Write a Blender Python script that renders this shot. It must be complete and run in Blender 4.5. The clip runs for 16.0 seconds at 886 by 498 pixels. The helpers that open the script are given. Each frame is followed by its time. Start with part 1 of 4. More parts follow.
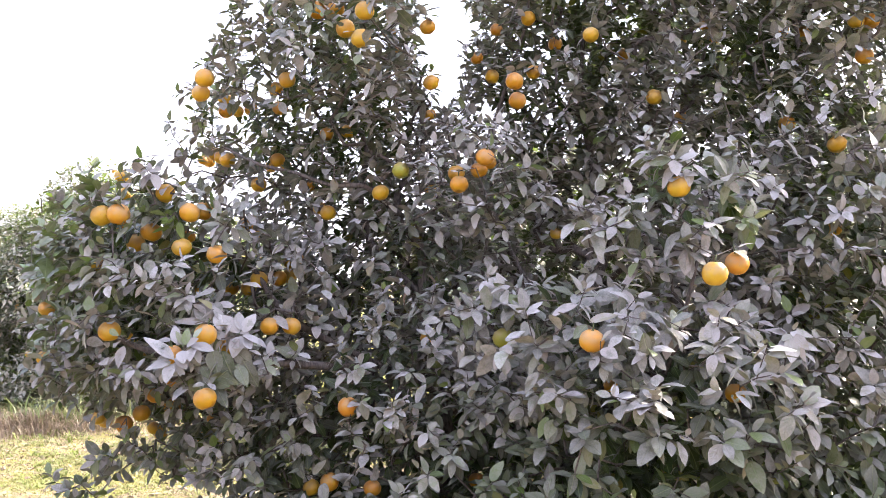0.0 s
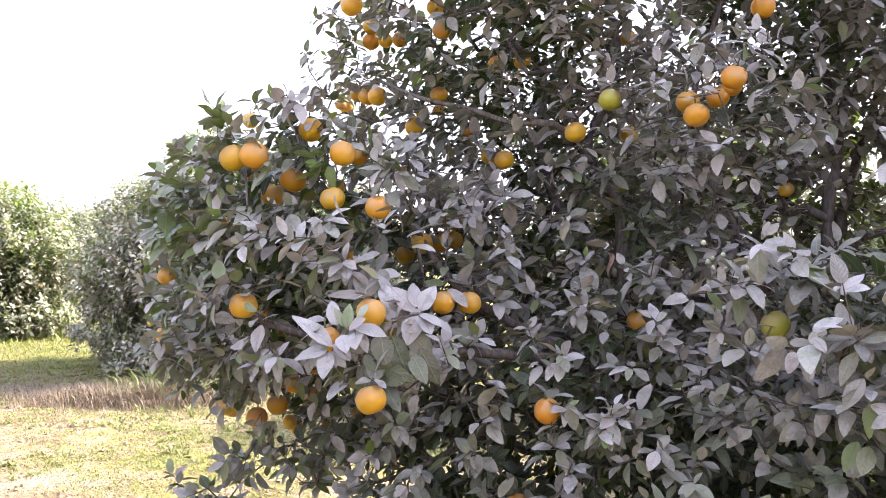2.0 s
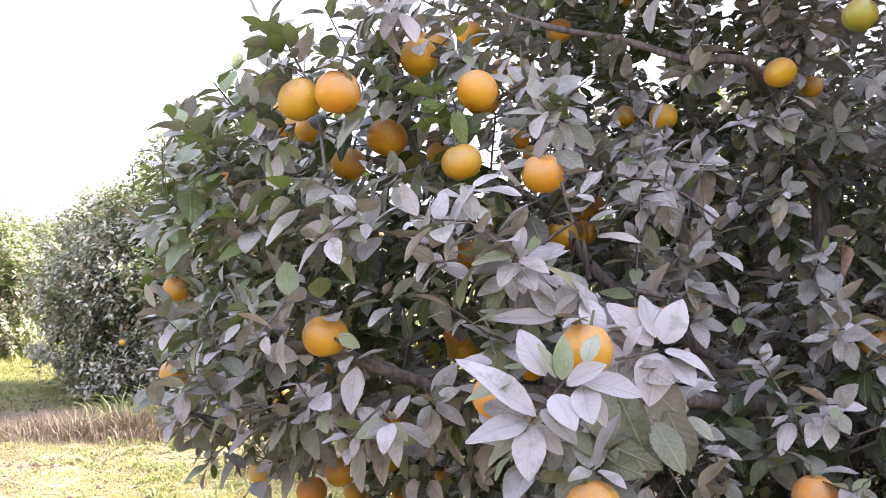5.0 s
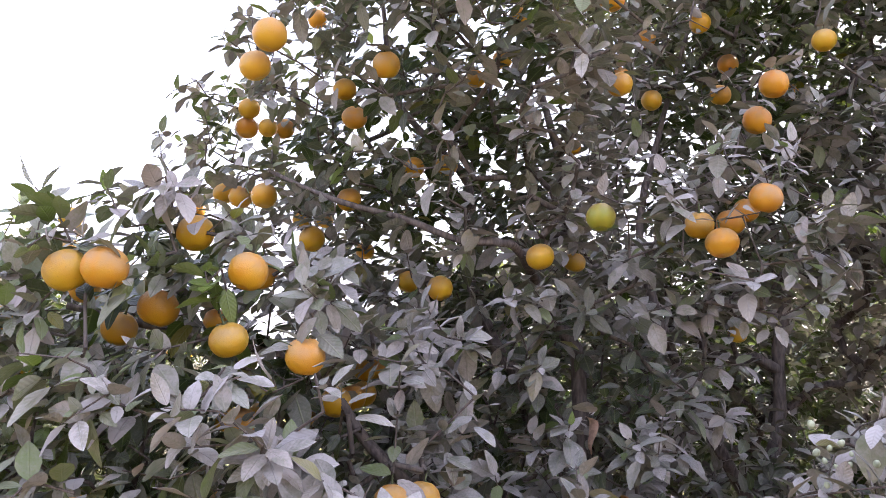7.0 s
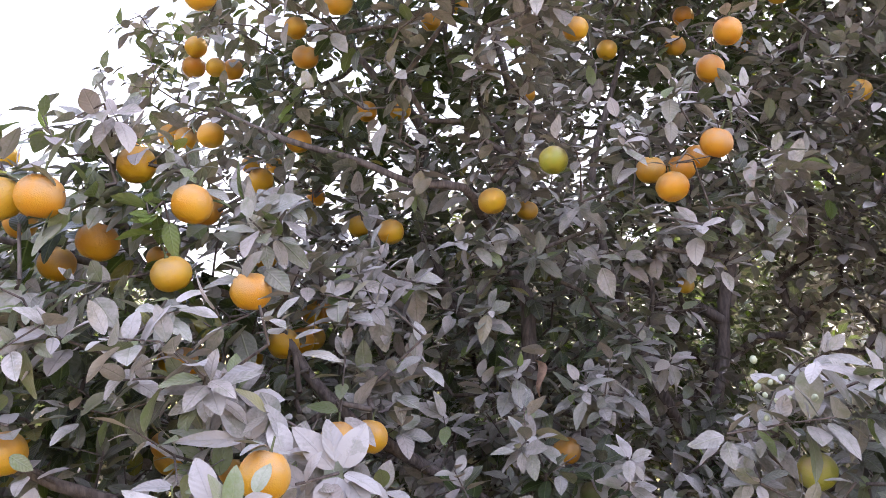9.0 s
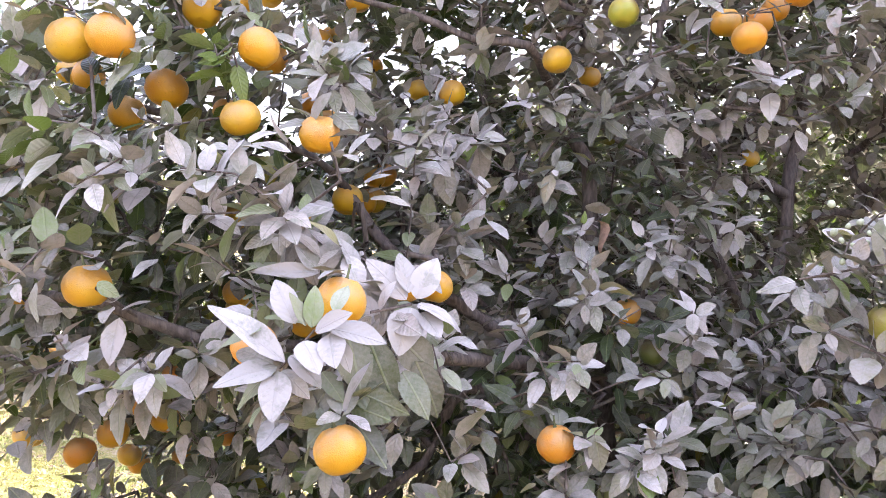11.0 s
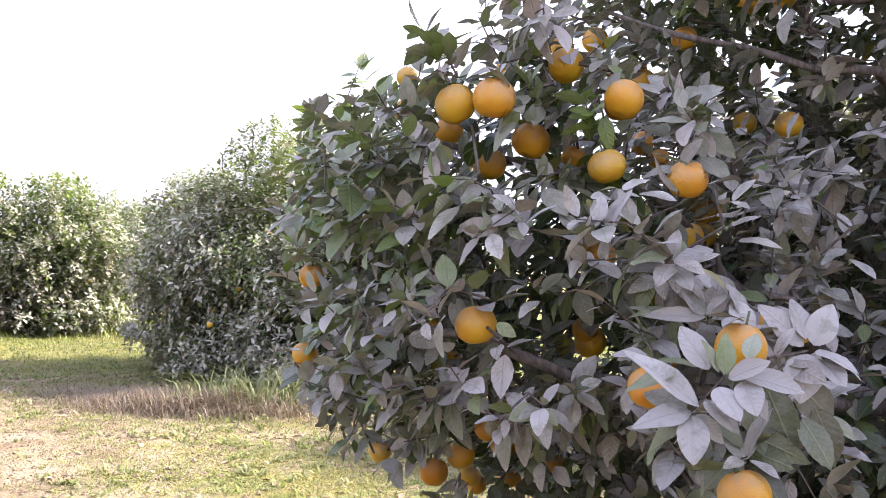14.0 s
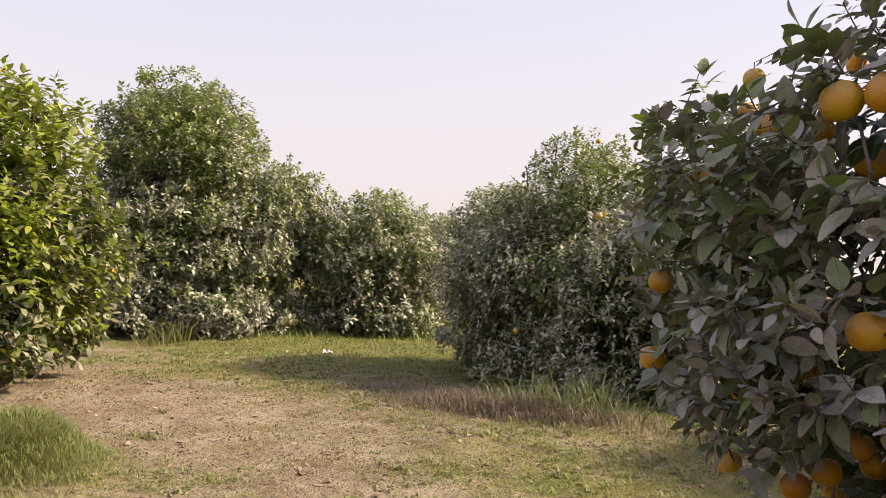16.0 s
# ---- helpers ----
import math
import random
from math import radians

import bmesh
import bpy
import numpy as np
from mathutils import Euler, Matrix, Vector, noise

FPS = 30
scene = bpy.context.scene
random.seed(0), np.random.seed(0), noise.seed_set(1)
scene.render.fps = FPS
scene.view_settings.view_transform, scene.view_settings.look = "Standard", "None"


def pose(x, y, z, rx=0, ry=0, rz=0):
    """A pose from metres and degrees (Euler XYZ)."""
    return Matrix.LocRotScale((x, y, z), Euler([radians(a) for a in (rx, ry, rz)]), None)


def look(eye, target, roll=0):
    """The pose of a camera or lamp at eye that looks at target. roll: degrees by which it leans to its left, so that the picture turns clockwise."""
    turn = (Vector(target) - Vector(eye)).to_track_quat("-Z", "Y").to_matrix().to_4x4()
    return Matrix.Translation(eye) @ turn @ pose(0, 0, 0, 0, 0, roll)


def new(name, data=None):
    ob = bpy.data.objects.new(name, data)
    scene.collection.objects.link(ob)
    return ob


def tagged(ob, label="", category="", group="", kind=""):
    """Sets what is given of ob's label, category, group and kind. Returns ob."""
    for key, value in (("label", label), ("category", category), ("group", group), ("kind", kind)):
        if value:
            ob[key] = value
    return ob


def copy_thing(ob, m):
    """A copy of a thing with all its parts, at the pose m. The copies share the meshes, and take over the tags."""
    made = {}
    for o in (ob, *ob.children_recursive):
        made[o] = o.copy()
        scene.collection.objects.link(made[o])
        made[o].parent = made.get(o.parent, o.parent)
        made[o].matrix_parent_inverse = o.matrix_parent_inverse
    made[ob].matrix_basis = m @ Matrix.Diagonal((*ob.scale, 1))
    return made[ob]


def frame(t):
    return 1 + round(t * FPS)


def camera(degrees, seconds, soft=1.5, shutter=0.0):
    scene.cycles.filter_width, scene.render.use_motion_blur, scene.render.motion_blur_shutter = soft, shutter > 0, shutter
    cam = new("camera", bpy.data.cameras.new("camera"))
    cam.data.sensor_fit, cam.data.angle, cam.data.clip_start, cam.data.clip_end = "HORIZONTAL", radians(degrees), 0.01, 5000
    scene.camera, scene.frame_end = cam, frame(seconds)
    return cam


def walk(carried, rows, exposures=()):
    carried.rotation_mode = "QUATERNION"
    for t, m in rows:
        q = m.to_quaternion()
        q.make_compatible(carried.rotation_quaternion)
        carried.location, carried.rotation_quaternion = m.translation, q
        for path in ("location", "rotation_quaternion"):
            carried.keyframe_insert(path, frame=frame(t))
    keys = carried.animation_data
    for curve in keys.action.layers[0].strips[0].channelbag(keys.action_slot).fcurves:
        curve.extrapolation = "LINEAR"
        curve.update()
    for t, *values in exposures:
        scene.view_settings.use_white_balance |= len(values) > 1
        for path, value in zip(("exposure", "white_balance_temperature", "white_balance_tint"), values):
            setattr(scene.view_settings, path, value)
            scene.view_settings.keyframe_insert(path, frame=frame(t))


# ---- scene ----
cam = camera(57.5, 16.0, 0.45)
PATH = [
    (0, (0.063, 0.057, 1.499), (0.018, 2.055, 1.582), -1.1),
    (0.5, (0.055, 0.081, 1.493), (-0.055, 2.076, 1.575), -0.9),
    (1, (0.014, 0.177, 1.48), (-0.182, 2.166, 1.536), -0.6),
    (1.5, (-0.162, 0.464, 1.472), (-0.429, 2.445, 1.518), -0.3),
    (2, (-0.306, 0.772, 1.474), (-0.606, 2.749, 1.498), -0.5),
    (2.5, (-0.411, 1.181, 1.459), (-0.73, 3.156, 1.459), -0.9),
    (3, (-0.549, 1.42, 1.469), (-0.851, 3.397, 1.453), -1.6),
    (3.2, (-0.609, 1.472, 1.467), (-0.896, 3.451, 1.445), -1.7),
    (5.3, (-0.832, 1.549, 1.461), (-1.019, 3.539, 1.52), -1.1),
    (5.5, (-0.816, 1.546, 1.463), (-0.966, 3.539, 1.532), -1.1),
    (6, (-0.778, 1.523, 1.492), (-0.793, 3.518, 1.626), -0.9),
    (6.5, (-0.734, 1.485, 1.543), (-0.624, 3.468, 1.779), -0.3),
    (7, (-0.718, 1.464, 1.573), (-0.513, 3.427, 1.896), 0.2),
    (7.5, (-0.704, 1.468, 1.578), (-0.429, 3.415, 1.944), 0.4),
    (8, (-0.707, 1.484, 1.542), (-0.398, 3.429, 1.888), 0.5),
    (8.2, (-0.706, 1.491, 1.536), (-0.385, 3.437, 1.863), 0.3),
    (10.3, (-0.712, 1.486, 1.484), (-0.447, 3.468, 1.558), 0.6),
    (10.5, (-0.723, 1.489, 1.468), (-0.478, 3.473, 1.523), 0.7),
    (11, (-0.742, 1.506, 1.431), (-0.53, 3.495, 1.417), 1.1),
    (11.5, (-0.753, 1.517, 1.406), (-0.572, 3.508, 1.33), 1.0),
    (12, (-0.783, 1.517, 1.4), (-0.664, 3.511, 1.297), 0.9),
    (12.5, (-0.839, 1.504, 1.42), (-0.827, 3.502, 1.338), 0.9),
    (13, (-0.881, 1.476, 1.448), (-1.006, 3.471, 1.412), 0.8),
    (13.5, (-0.922, 1.455, 1.461), (-1.173, 3.439, 1.465), 0.8),
    (14, (-0.96, 1.431, 1.463), (-1.343, 3.394, 1.495), 0.8),
    (14.5, (-0.99, 1.402, 1.462), (-1.533, 3.326, 1.51), 0.9),
    (15, (-1.024, 1.374, 1.451), (-1.733, 3.243, 1.506), 1.2),
    (15.5, (-1.056, 1.34, 1.445), (-1.93, 3.139, 1.495), 1.4),
    (16, (-1.085, 1.308, 1.44), (-2.126, 3.015, 1.487), 1.5),
]
EXPOSURES = [(0, 2.4, 6000, 12), (3, 2.43, 6030, 13), (5.5, 2.51, 6010, 14), (7, 2.3, 6010, 14), (8.2, 2.33, 6030, 14), (10.5, 2.92, 6030, 14),
             (12, 3.05, 6000, 14), (12.5, 2.83, 5900, 14), (13, 2.58, 5900, 14), (13.5, 2.31, 5850, 14), (14.3, 1.87, 5950, 13), (15, 1.31, 6330, 12),
             (15.5, 0.93, 6600, 12), (16, 0.71, 6950, 10)]
walk(cam, [(t, look(eye, target, roll)) for t, eye, target, roll in PATH], EXPOSURES)

# ---- sky and sun: a hazy bright day, the sun behind the near tree ----
SUN_AZIMUTH, SUN_HEIGHT = 30.0, 36.0
world = bpy.data.worlds.new("hazy_sky")
scene.world = world
world.use_nodes = True
wn = world.node_tree.nodes
wl = world.node_tree.links
wn.clear()
sky = wn.new("ShaderNodeTexSky")
sky.sky_type = "NISHITA"
sky.sun_disc = False
sky.sun_elevation, sky.sun_rotation = radians(SUN_HEIGHT), radians(90 - SUN_AZIMUTH)
sky.air_density, sky.dust_density, sky.ozone_density = 1.0, 6.0, 1.0
clear_sky = wn.new("ShaderNodeBackground")
clear_sky.inputs["Strength"].default_value = 0.11
haze = wn.new("ShaderNodeBackground")
# the haze pales and warms towards the horizon
aim = wn.new("ShaderNodeTexCoord")
height = wn.new("ShaderNodeSeparateXYZ")
wl.new(aim.outputs["Generated"], height.inputs[0])
rise = wn.new("ShaderNodeMapRange")
rise.inputs["From Max"].default_value = 0.45
wl.new(height.outputs["Z"], rise.inputs["Value"])
veil = wn.new("ShaderNodeMix")
veil.data_type = "RGBA"
veil.inputs[6].default_value, veil.inputs[7].default_value = (0.84, 0.75, 0.77, 1), (0.63, 0.645, 0.83, 1)
wl.new(rise.outputs[0], veil.inputs[0])
wl.new(veil.outputs[2], haze.inputs["Color"])
haze.inputs["Strength"].default_value = 0.86
mixed = wn.new("ShaderNodeMixShader")
mixed.inputs[0].default_value = 0.72
wout = wn.new("ShaderNodeOutputWorld")
wl.new(sky.outputs[0], clear_sky.inputs["Color"])
wl.new(clear_sky.outputs[0], mixed.inputs[1])
wl.new(haze.outputs[0], mixed.inputs[2])
wl.new(mixed.outputs[0], wout.inputs["Surface"])

sun = new("sun", bpy.data.lights.new("sun", "SUN"))
sun.data.energy, sun.data.angle, sun.data.color = 5.0, radians(6.0), (1.0, 0.89, 0.73)
ca, sa, ch, sh = (math.cos(radians(SUN_AZIMUTH)), math.sin(radians(SUN_AZIMUTH)),
                  math.cos(radians(SUN_HEIGHT)), math.sin(radians(SUN_HEIGHT)))
sun.matrix_world = look((20 * ca * ch, 20 * sa * ch, 20 * sh), (0, 0, 0))


# ---- materials ----
class Nodes:
    """A small builder for node materials."""

    def __init__(self, name):
        self.mat = bpy.data.materials.new(name)
        self.mat.use_nodes = True
        self.tree = self.mat.node_tree
        self.tree.nodes.clear()
        self.out = self.tree.nodes.new("ShaderNodeOutputMaterial")

    def put(self, kind, **values):
        n = self.tree.nodes.new("ShaderNode" + kind)
        for key, v in values.items():
            self.link(n.inputs[key.replace("_", " ")], v)
        return n

    def link(self, socket, v):
        if isinstance(v, bpy.types.NodeSocket):
            self.tree.links.new(v, socket)
        elif isinstance(v, tuple) and len(v) == 3 and socket.type == "RGBA":
            socket.default_value = (*v, 1)
        else:
            socket.default_value = v

    def math(self, op, a, b=0.0, c=0.0, clamp=False):
        n = self.tree.nodes.new("ShaderNodeMath")
        n.operation, n.use_clamp = op, clamp
        for s, v in zip(n.inputs, (a, b, c)):
            self.link(s, v)
        return n.outputs[0]

    def mix(self, fac, a, b):
        n = self.tree.nodes.new("ShaderNodeMix")
        n.data_type = "RGBA"
        self.link(n.inputs[0], fac), self.link(n.inputs[6], a), self.link(n.inputs[7], b)
        return n.outputs[2]

    def ramp(self, v, low, high, a=0.0, b=1.0):
        n = self.tree.nodes.new("ShaderNodeMapRange")
        n.interpolation_type = "SMOOTHSTEP"
        for s, x in zip(n.inputs, (v, low, high, a, b)):
            self.link(s, x)
        return n.outputs[0]

    def noise(self, scale, detail=3.0, where=None, rough=0.55):
        n = self.put("TexNoise", Scale=scale, Detail=detail, Roughness=rough)
        self.link(n.inputs["Vector"], where if where else self.place())
        return n.outputs[0]

    def place(self):
        return self.put("NewGeometry").outputs["Position"]

    def attr(self, name):
        n = self.tree.nodes.new("ShaderNodeAttribute")
        n.attribute_name = name
        return n.outputs["Fac"]

    def random(self):
        a = self.put("NewGeometry").outputs["Random Per Island"]
        b = self.put("ObjectInfo").outputs["Random"]
        return self.math("FRACT", self.math("ADD", a, b))

    def bump(self, height, strength, distance):
        n = self.put("Bump", Strength=strength, Distance=distance)
        self.link(n.inputs["Height"], height)
        return n.outputs[0]

    def done(self, shader):
        self.tree.links.new(shader, self.out.inputs["Surface"])
        return self.mat


def leaf_material(name, old, young, dust, thin=0.22):
    """A citrus leaf: green under a patchy coat of road dust, with midrib and side veins."""
    m = Nodes(name)
    rnd = m.random()
    uv = m.put("SeparateXYZ", Vector=m.put("UVMap").outputs[0])
    u, v = uv.outputs[0], uv.outputs[1]
    side = m.math("ABSOLUTE", m.math("SUBTRACT", u, 0.5))
    midrib = m.ramp(side, 0.012, 0.05, 1.0, 0.0)
    bent = m.math("ADD", m.math("SUBTRACT", v, m.math("MULTIPLY", side, 0.55)), m.math("MULTIPLY", m.noise(30.0, 2.0), 0.12))
    veins = m.math("SINE", m.math("MULTIPLY", bent, 46.0))
    green = m.mix(m.attr("young"), m.mix(rnd, old, tuple(c * 0.6 for c in old)), young)
    yellow = m.ramp(m.math("FRACT", m.math("MULTIPLY", rnd, 7.3)), 0.95, 0.99)
    green = m.mix(m.math("MULTIPLY", yellow, 0.55), green, (0.34, 0.27, 0.03))
    green = m.mix(m.math("MULTIPLY", midrib, 0.45), green, (0.22, 0.27, 0.09))
    patch = m.ramp(m.noise(34.0, 4.0, rough=0.65), 0.34, 0.58)
    fine = m.noise(230.0, 2.0)
    coat = m.math("MULTIPLY", m.attr("dust"), m.math("ADD", 0.66, m.math("MULTIPLY", patch, 0.36)))
    coat = m.math("ADD", coat, m.math("MULTIPLY", m.math("SUBTRACT", fine, 0.5), 0.35))
    coat = m.math("ADD", coat, m.math("MULTIPLY", m.math("SUBTRACT", m.math("FRACT", m.math("MULTIPLY", rnd, 3.7)), 0.5), 0.35))
    coat = m.math("MULTIPLY", coat, m.math("SUBTRACT", 1.0, m.math("MULTIPLY", m.ramp(veins, 0.6, 1.0), 0.07)), clamp=True)
    coat = m.math("MULTIPLY", coat, m.ramp(m.attr("dust"), 0.0, 0.08))
    tone = m.math("FRACT", m.math("MULTIPLY", rnd, 11.9))
    tone = m.math("ADD", m.math("MULTIPLY", tone, 0.6), m.math("MULTIPLY", m.ramp(m.noise(7.0, 3.0), 0.35, 0.65), 0.4))
    shade = m.mix(tone, dust, tuple(c * k for c, k in zip(dust, (0.66, 0.60, 0.58))))
    # where it lies thickest the dust is pale and even
    shade = m.mix(m.ramp(m.attr("dust"), 1.02, 1.25, 0.0, 0.9), shade, tuple(c * 0.62 for c in dust))
    base = m.mix(coat, green, shade)
    rough = m.math("ADD", 0.30, m.math("MULTIPLY", coat, 0.42))
    relief = m.math("ADD", m.math("MULTIPLY", veins, m.math("MULTIPLY", rnd, 0.30)), m.math("MULTIPLY", midrib, -1.0))
    relief = m.math("ADD", relief, m.math("MULTIPLY", fine, 0.5))
    normal = m.bump(relief, 0.55, 0.0016)
    bsdf = m.put("BsdfPrincipled", Base_Color=base, Roughness=rough, Normal=normal)
    m.link(bsdf.inputs["Specular IOR Level"], m.math("SUBTRACT", 0.42, m.math("MULTIPLY", coat, 0.36)))
    glow = m.put("BsdfTranslucent", Color=m.mix(coat, m.mix(0.5, green, (0.20, 0.30, 0.02)), tuple(c * 0.3 for c in dust)))
    both = m.put("MixShader")
    m.link(both.inputs[0], m.math("MULTIPLY", m.math("SUBTRACT", 1.0, m.math("MULTIPLY", coat, 0.7)), thin))
    m.tree.links.new(bsdf.outputs[0], both.inputs[1])
    m.tree.links.new(glow.outputs[0], both.inputs[2])
    return m.done(both.outputs[0])


def peel_material(name, ripe, green, share):
    m = Nodes(name)
    obj = m.put("TexCoord").outputs["Object"]
    r = m.put("ObjectInfo").outputs["Random"]
    blotch = m.ramp(m.noise(16.0, 2.0, obj), 0.35, 0.7)
    z = m.put("SeparateXYZ", Vector=obj).outputs[2]
    turn = m.math("ADD", m.math("MULTIPLY", blotch, 0.35), m.math("MULTIPLY", r, share), clamp=True)
    base = m.mix(turn, ripe, green)
    base = m.mix(m.ramp(m.noise(300.0, 1.0, obj), 0.68, 0.78, 0.0, 0.35), base, (0.16, 0.07, 0.02))
    dusty = m.math("MULTIPLY", m.ramp(z, -0.024, 0.030), m.ramp(m.noise(45.0, 4.0, obj), 0.25, 0.7, 0.15, 0.72))
    base = m.mix(dusty, base, (0.38, 0.26, 0.17))
    cells = m.put("TexVoronoi", Scale=520.0)
    m.link(cells.inputs["Vector"], obj)
    normal = m.bump(m.math("ADD", cells.outputs[0], m.math("MULTIPLY", m.noise(60.0, 2.0, obj), 0.5)), 0.4, 0.0012)
    bsdf = m.put("BsdfPrincipled", Base_Color=base, Roughness=m.math("ADD", 0.34, m.math("MULTIPLY", dusty, 0.45)), Normal=normal)
    bsdf.inputs["Subsurface Weight"].default_value = 0.08
    bsdf.inputs["Subsurface Radius"].default_value = (0.01, 0.004, 0.001)
    return m.done(bsdf.outputs[0])


def bark_material(name, light, dark):
    m = Nodes(name)
    p = m.place()
    stretched = m.put("Mapping", Vector=p)
    stretched.inputs["Scale"].default_value = (1, 1, 0.25)
    streak = m.noise(110.0, 4.0, stretched.outputs[0])
    base = m.mix(m.ramp(streak, 0.3, 0.7), dark, light)
    base = m.mix(m.ramp(m.noise(14.0, 3.0), 0.45, 0.7, 0.0, 0.35), base, (0.20, 0.175, 0.165))
    bsdf = m.put("BsdfPrincipled", Base_Color=base, Roughness=0.85, Normal=m.bump(streak, 0.8, 0.004))
    return m.done(bsdf.outputs[0])


def blade_material(name, green, straw):
    m = Nodes(name)
    rnd = m.random()
    dry = m.attr("dry")
    c = m.mix(dry, m.mix(rnd, green, tuple(x * 0.6 for x in green)), m.mix(rnd, straw, tuple(x * 0.65 for x in straw)))
    bsdf = m.put("BsdfPrincipled", Base_Color=c, Roughness=0.6)
    glow = m.put("BsdfTranslucent", Color=c)
    both = m.put("MixShader")
    both.inputs[0].default_value = 0.3
    m.tree.links.new(bsdf.outputs[0], both.inputs[1])
    m.tree.links.new(glow.outputs[0], both.inputs[2])
    return m.done(both.outputs[0])


def soil_material():
    """Pale tilled soil with dark crumbs, thatch and a thin green cover where the attribute says so."""
    m = Nodes("dry_soil")
    soil = m.mix(m.ramp(m.noise(1.6, 6.0), 0.35, 0.65), (0.30, 0.22, 0.14), (0.45, 0.355, 0.245))
    crumbs = m.math("MULTIPLY", m.ramp(m.noise(13.0, 6.0, rough=0.7), 0.52, 0.62), 0.6)
    soil = m.mix(crumbs, soil, (0.13, 0.09, 0.055))
    cover = m.math("ADD", m.attr("green"), m.math("MULTIPLY", m.math("SUBTRACT", m.noise(3.1, 6.0, rough=0.65), 0.5), 1.5))
    cover = m.math("ADD", cover, m.math("MULTIPLY", m.math("SUBTRACT", m.noise(24.0, 4.0), 0.5), 1.1))
    moss = m.mix(m.ramp(m.noise(0.9, 3.0), 0.35, 0.65), (0.19, 0.20, 0.04), (0.30, 0.26, 0.075))
    base = m.mix(m.ramp(cover, 0.35, 0.75, 0.0, 0.85), soil, moss)
    straw = m.ramp(m.noise(90.0, 3.0), 0.58, 0.70, 0.0, 0.35)
    base = m.mix(straw, base, (0.40, 0.335, 0.225))
    h = m.math("ADD", m.noise(9.0, 7.0, rough=0.65), m.math("MULTIPLY", m.noise(60.0, 4.0), 0.5))
    bsdf = m.put("BsdfPrincipled", Base_Color=base, Roughness=0.95, Normal=m.bump(h, 1.0, 0.11))
    bsdf.inputs["Specular IOR Level"].default_value = 0.1
    return m.done(bsdf.outputs[0])


def plain_material(name, colour, rough=0.8):
    m = Nodes(name)
    c = m.mix(m.ramp(m.noise(90.0, 3.0), 0.3, 0.7), colour, tuple(x * 0.6 for x in colour))
    return m.done(m.put("BsdfPrincipled", Base_Color=c, Roughness=rough).outputs[0])


LEAF = leaf_material("dusty_leaf", (0.036, 0.054, 0.020), (0.17, 0.235, 0.045), (0.535, 0.50, 0.475), 0.22)
FAR_LEAF = leaf_material("orchard_leaf", (0.058, 0.084, 0.028), (0.26, 0.34, 0.062), (0.76, 0.71, 0.60), 0.30)
FRESH_LEAF = leaf_material("sunlit_leaf", (0.045, 0.065, 0.015), (0.36, 0.41, 0.05), (0.42, 0.38, 0.28), 0.34)
RIPE = peel_material("ripe_peel", (0.60, 0.225, 0.006), (0.62, 0.36, 0.012), 0.9)
TURNING = peel_material("turning_peel", (0.62, 0.38, 0.02), (0.30, 0.30, 0.03), 0.9)
UNRIPE = peel_material("unripe_peel", (0.13, 0.15, 0.03), (0.09, 0.12, 0.03), 0.5)
BARK = bark_material("grey_brown_bark", (0.165, 0.13, 0.112), (0.06, 0.045, 0.039))
STALK = plain_material("green_stalk", (0.12, 0.13, 0.05))
BUD = plain_material("flower_bud", (0.42, 0.45, 0.30), 0.6)
SOIL = soil_material()
GRASS = blade_material("grass_blade", (0.25, 0.275, 0.055), (0.39, 0.31, 0.20))
TALL = blade_material("tall_grass_blade", (0.16, 0.20, 0.06), (0.42, 0.36, 0.22))
WEED = blade_material("weed_blade", (0.25, 0.29, 0.065), (0.37, 0.32, 0.18))
BROWN = blade_material("brown_straw", (0.16, 0.15, 0.05), (0.33, 0.245, 0.175))
PAPER = plain_material("white_scrap", (0.75, 0.74, 0.72))
CRUMB = plain_material("soil_crumb", (0.24, 0.17, 0.11), 0.95)
DEAD_LEAF = plain_material("dead_leaf", (0.42, 0.27, 0.19))


# ---- mesh helpers ----
def mesh_from(name, verts, faces, material, smooth=True, **values):
    """A mesh from arrays of places and faces (rows of equal length or a list); values: float attributes by point."""
    me = bpy.data.meshes.new(name)
    groups = faces if isinstance(faces, list) else [faces]
    groups = [np.asarray(g, dtype=np.int32) for g in groups]
    loops = np.concatenate([g.ravel() for g in groups])
    sizes = np.concatenate([np.full(len(g), g.shape[1], dtype=np.int32) for g in groups])
    me.vertices.add(len(verts))
    me.vertices.foreach_set("co", np.asarray(verts, dtype=np.float32).ravel())
    me.loops.add(len(loops))
    me.loops.foreach_set("vertex_index", loops)
    me.polygons.add(len(sizes))
    me.polygons.foreach_set("loop_start", np.concatenate([[0], np.cumsum(sizes)[:-1]]).astype(np.int32))
    uv = values.pop("uv", None)
    if uv is not None:
        layer = me.uv_layers.new(name="UVMap")
        layer.data.foreach_set("uv", np.asarray(uv, dtype=np.float32)[loops].ravel())
    for key, v in values.items():
        me.attributes.new(key, "FLOAT", "POINT").data.foreach_set("value", np.asarray(v, dtype=np.float32))
    me.polygons.foreach_set("use_smooth", np.full(len(sizes), smooth))
    me.update(calc_edges=True)
    me.validate()
    me.materials.append(material)
    return me


def part(name, me, parent, label="", kind=""):
    ob = new(name, me)
    ob.parent = parent
    return tagged(ob, label=label, kind=kind)


def unit(v):
    return v / np.maximum(np.linalg.norm(v, axis=-1, keepdims=True), 1e-9)


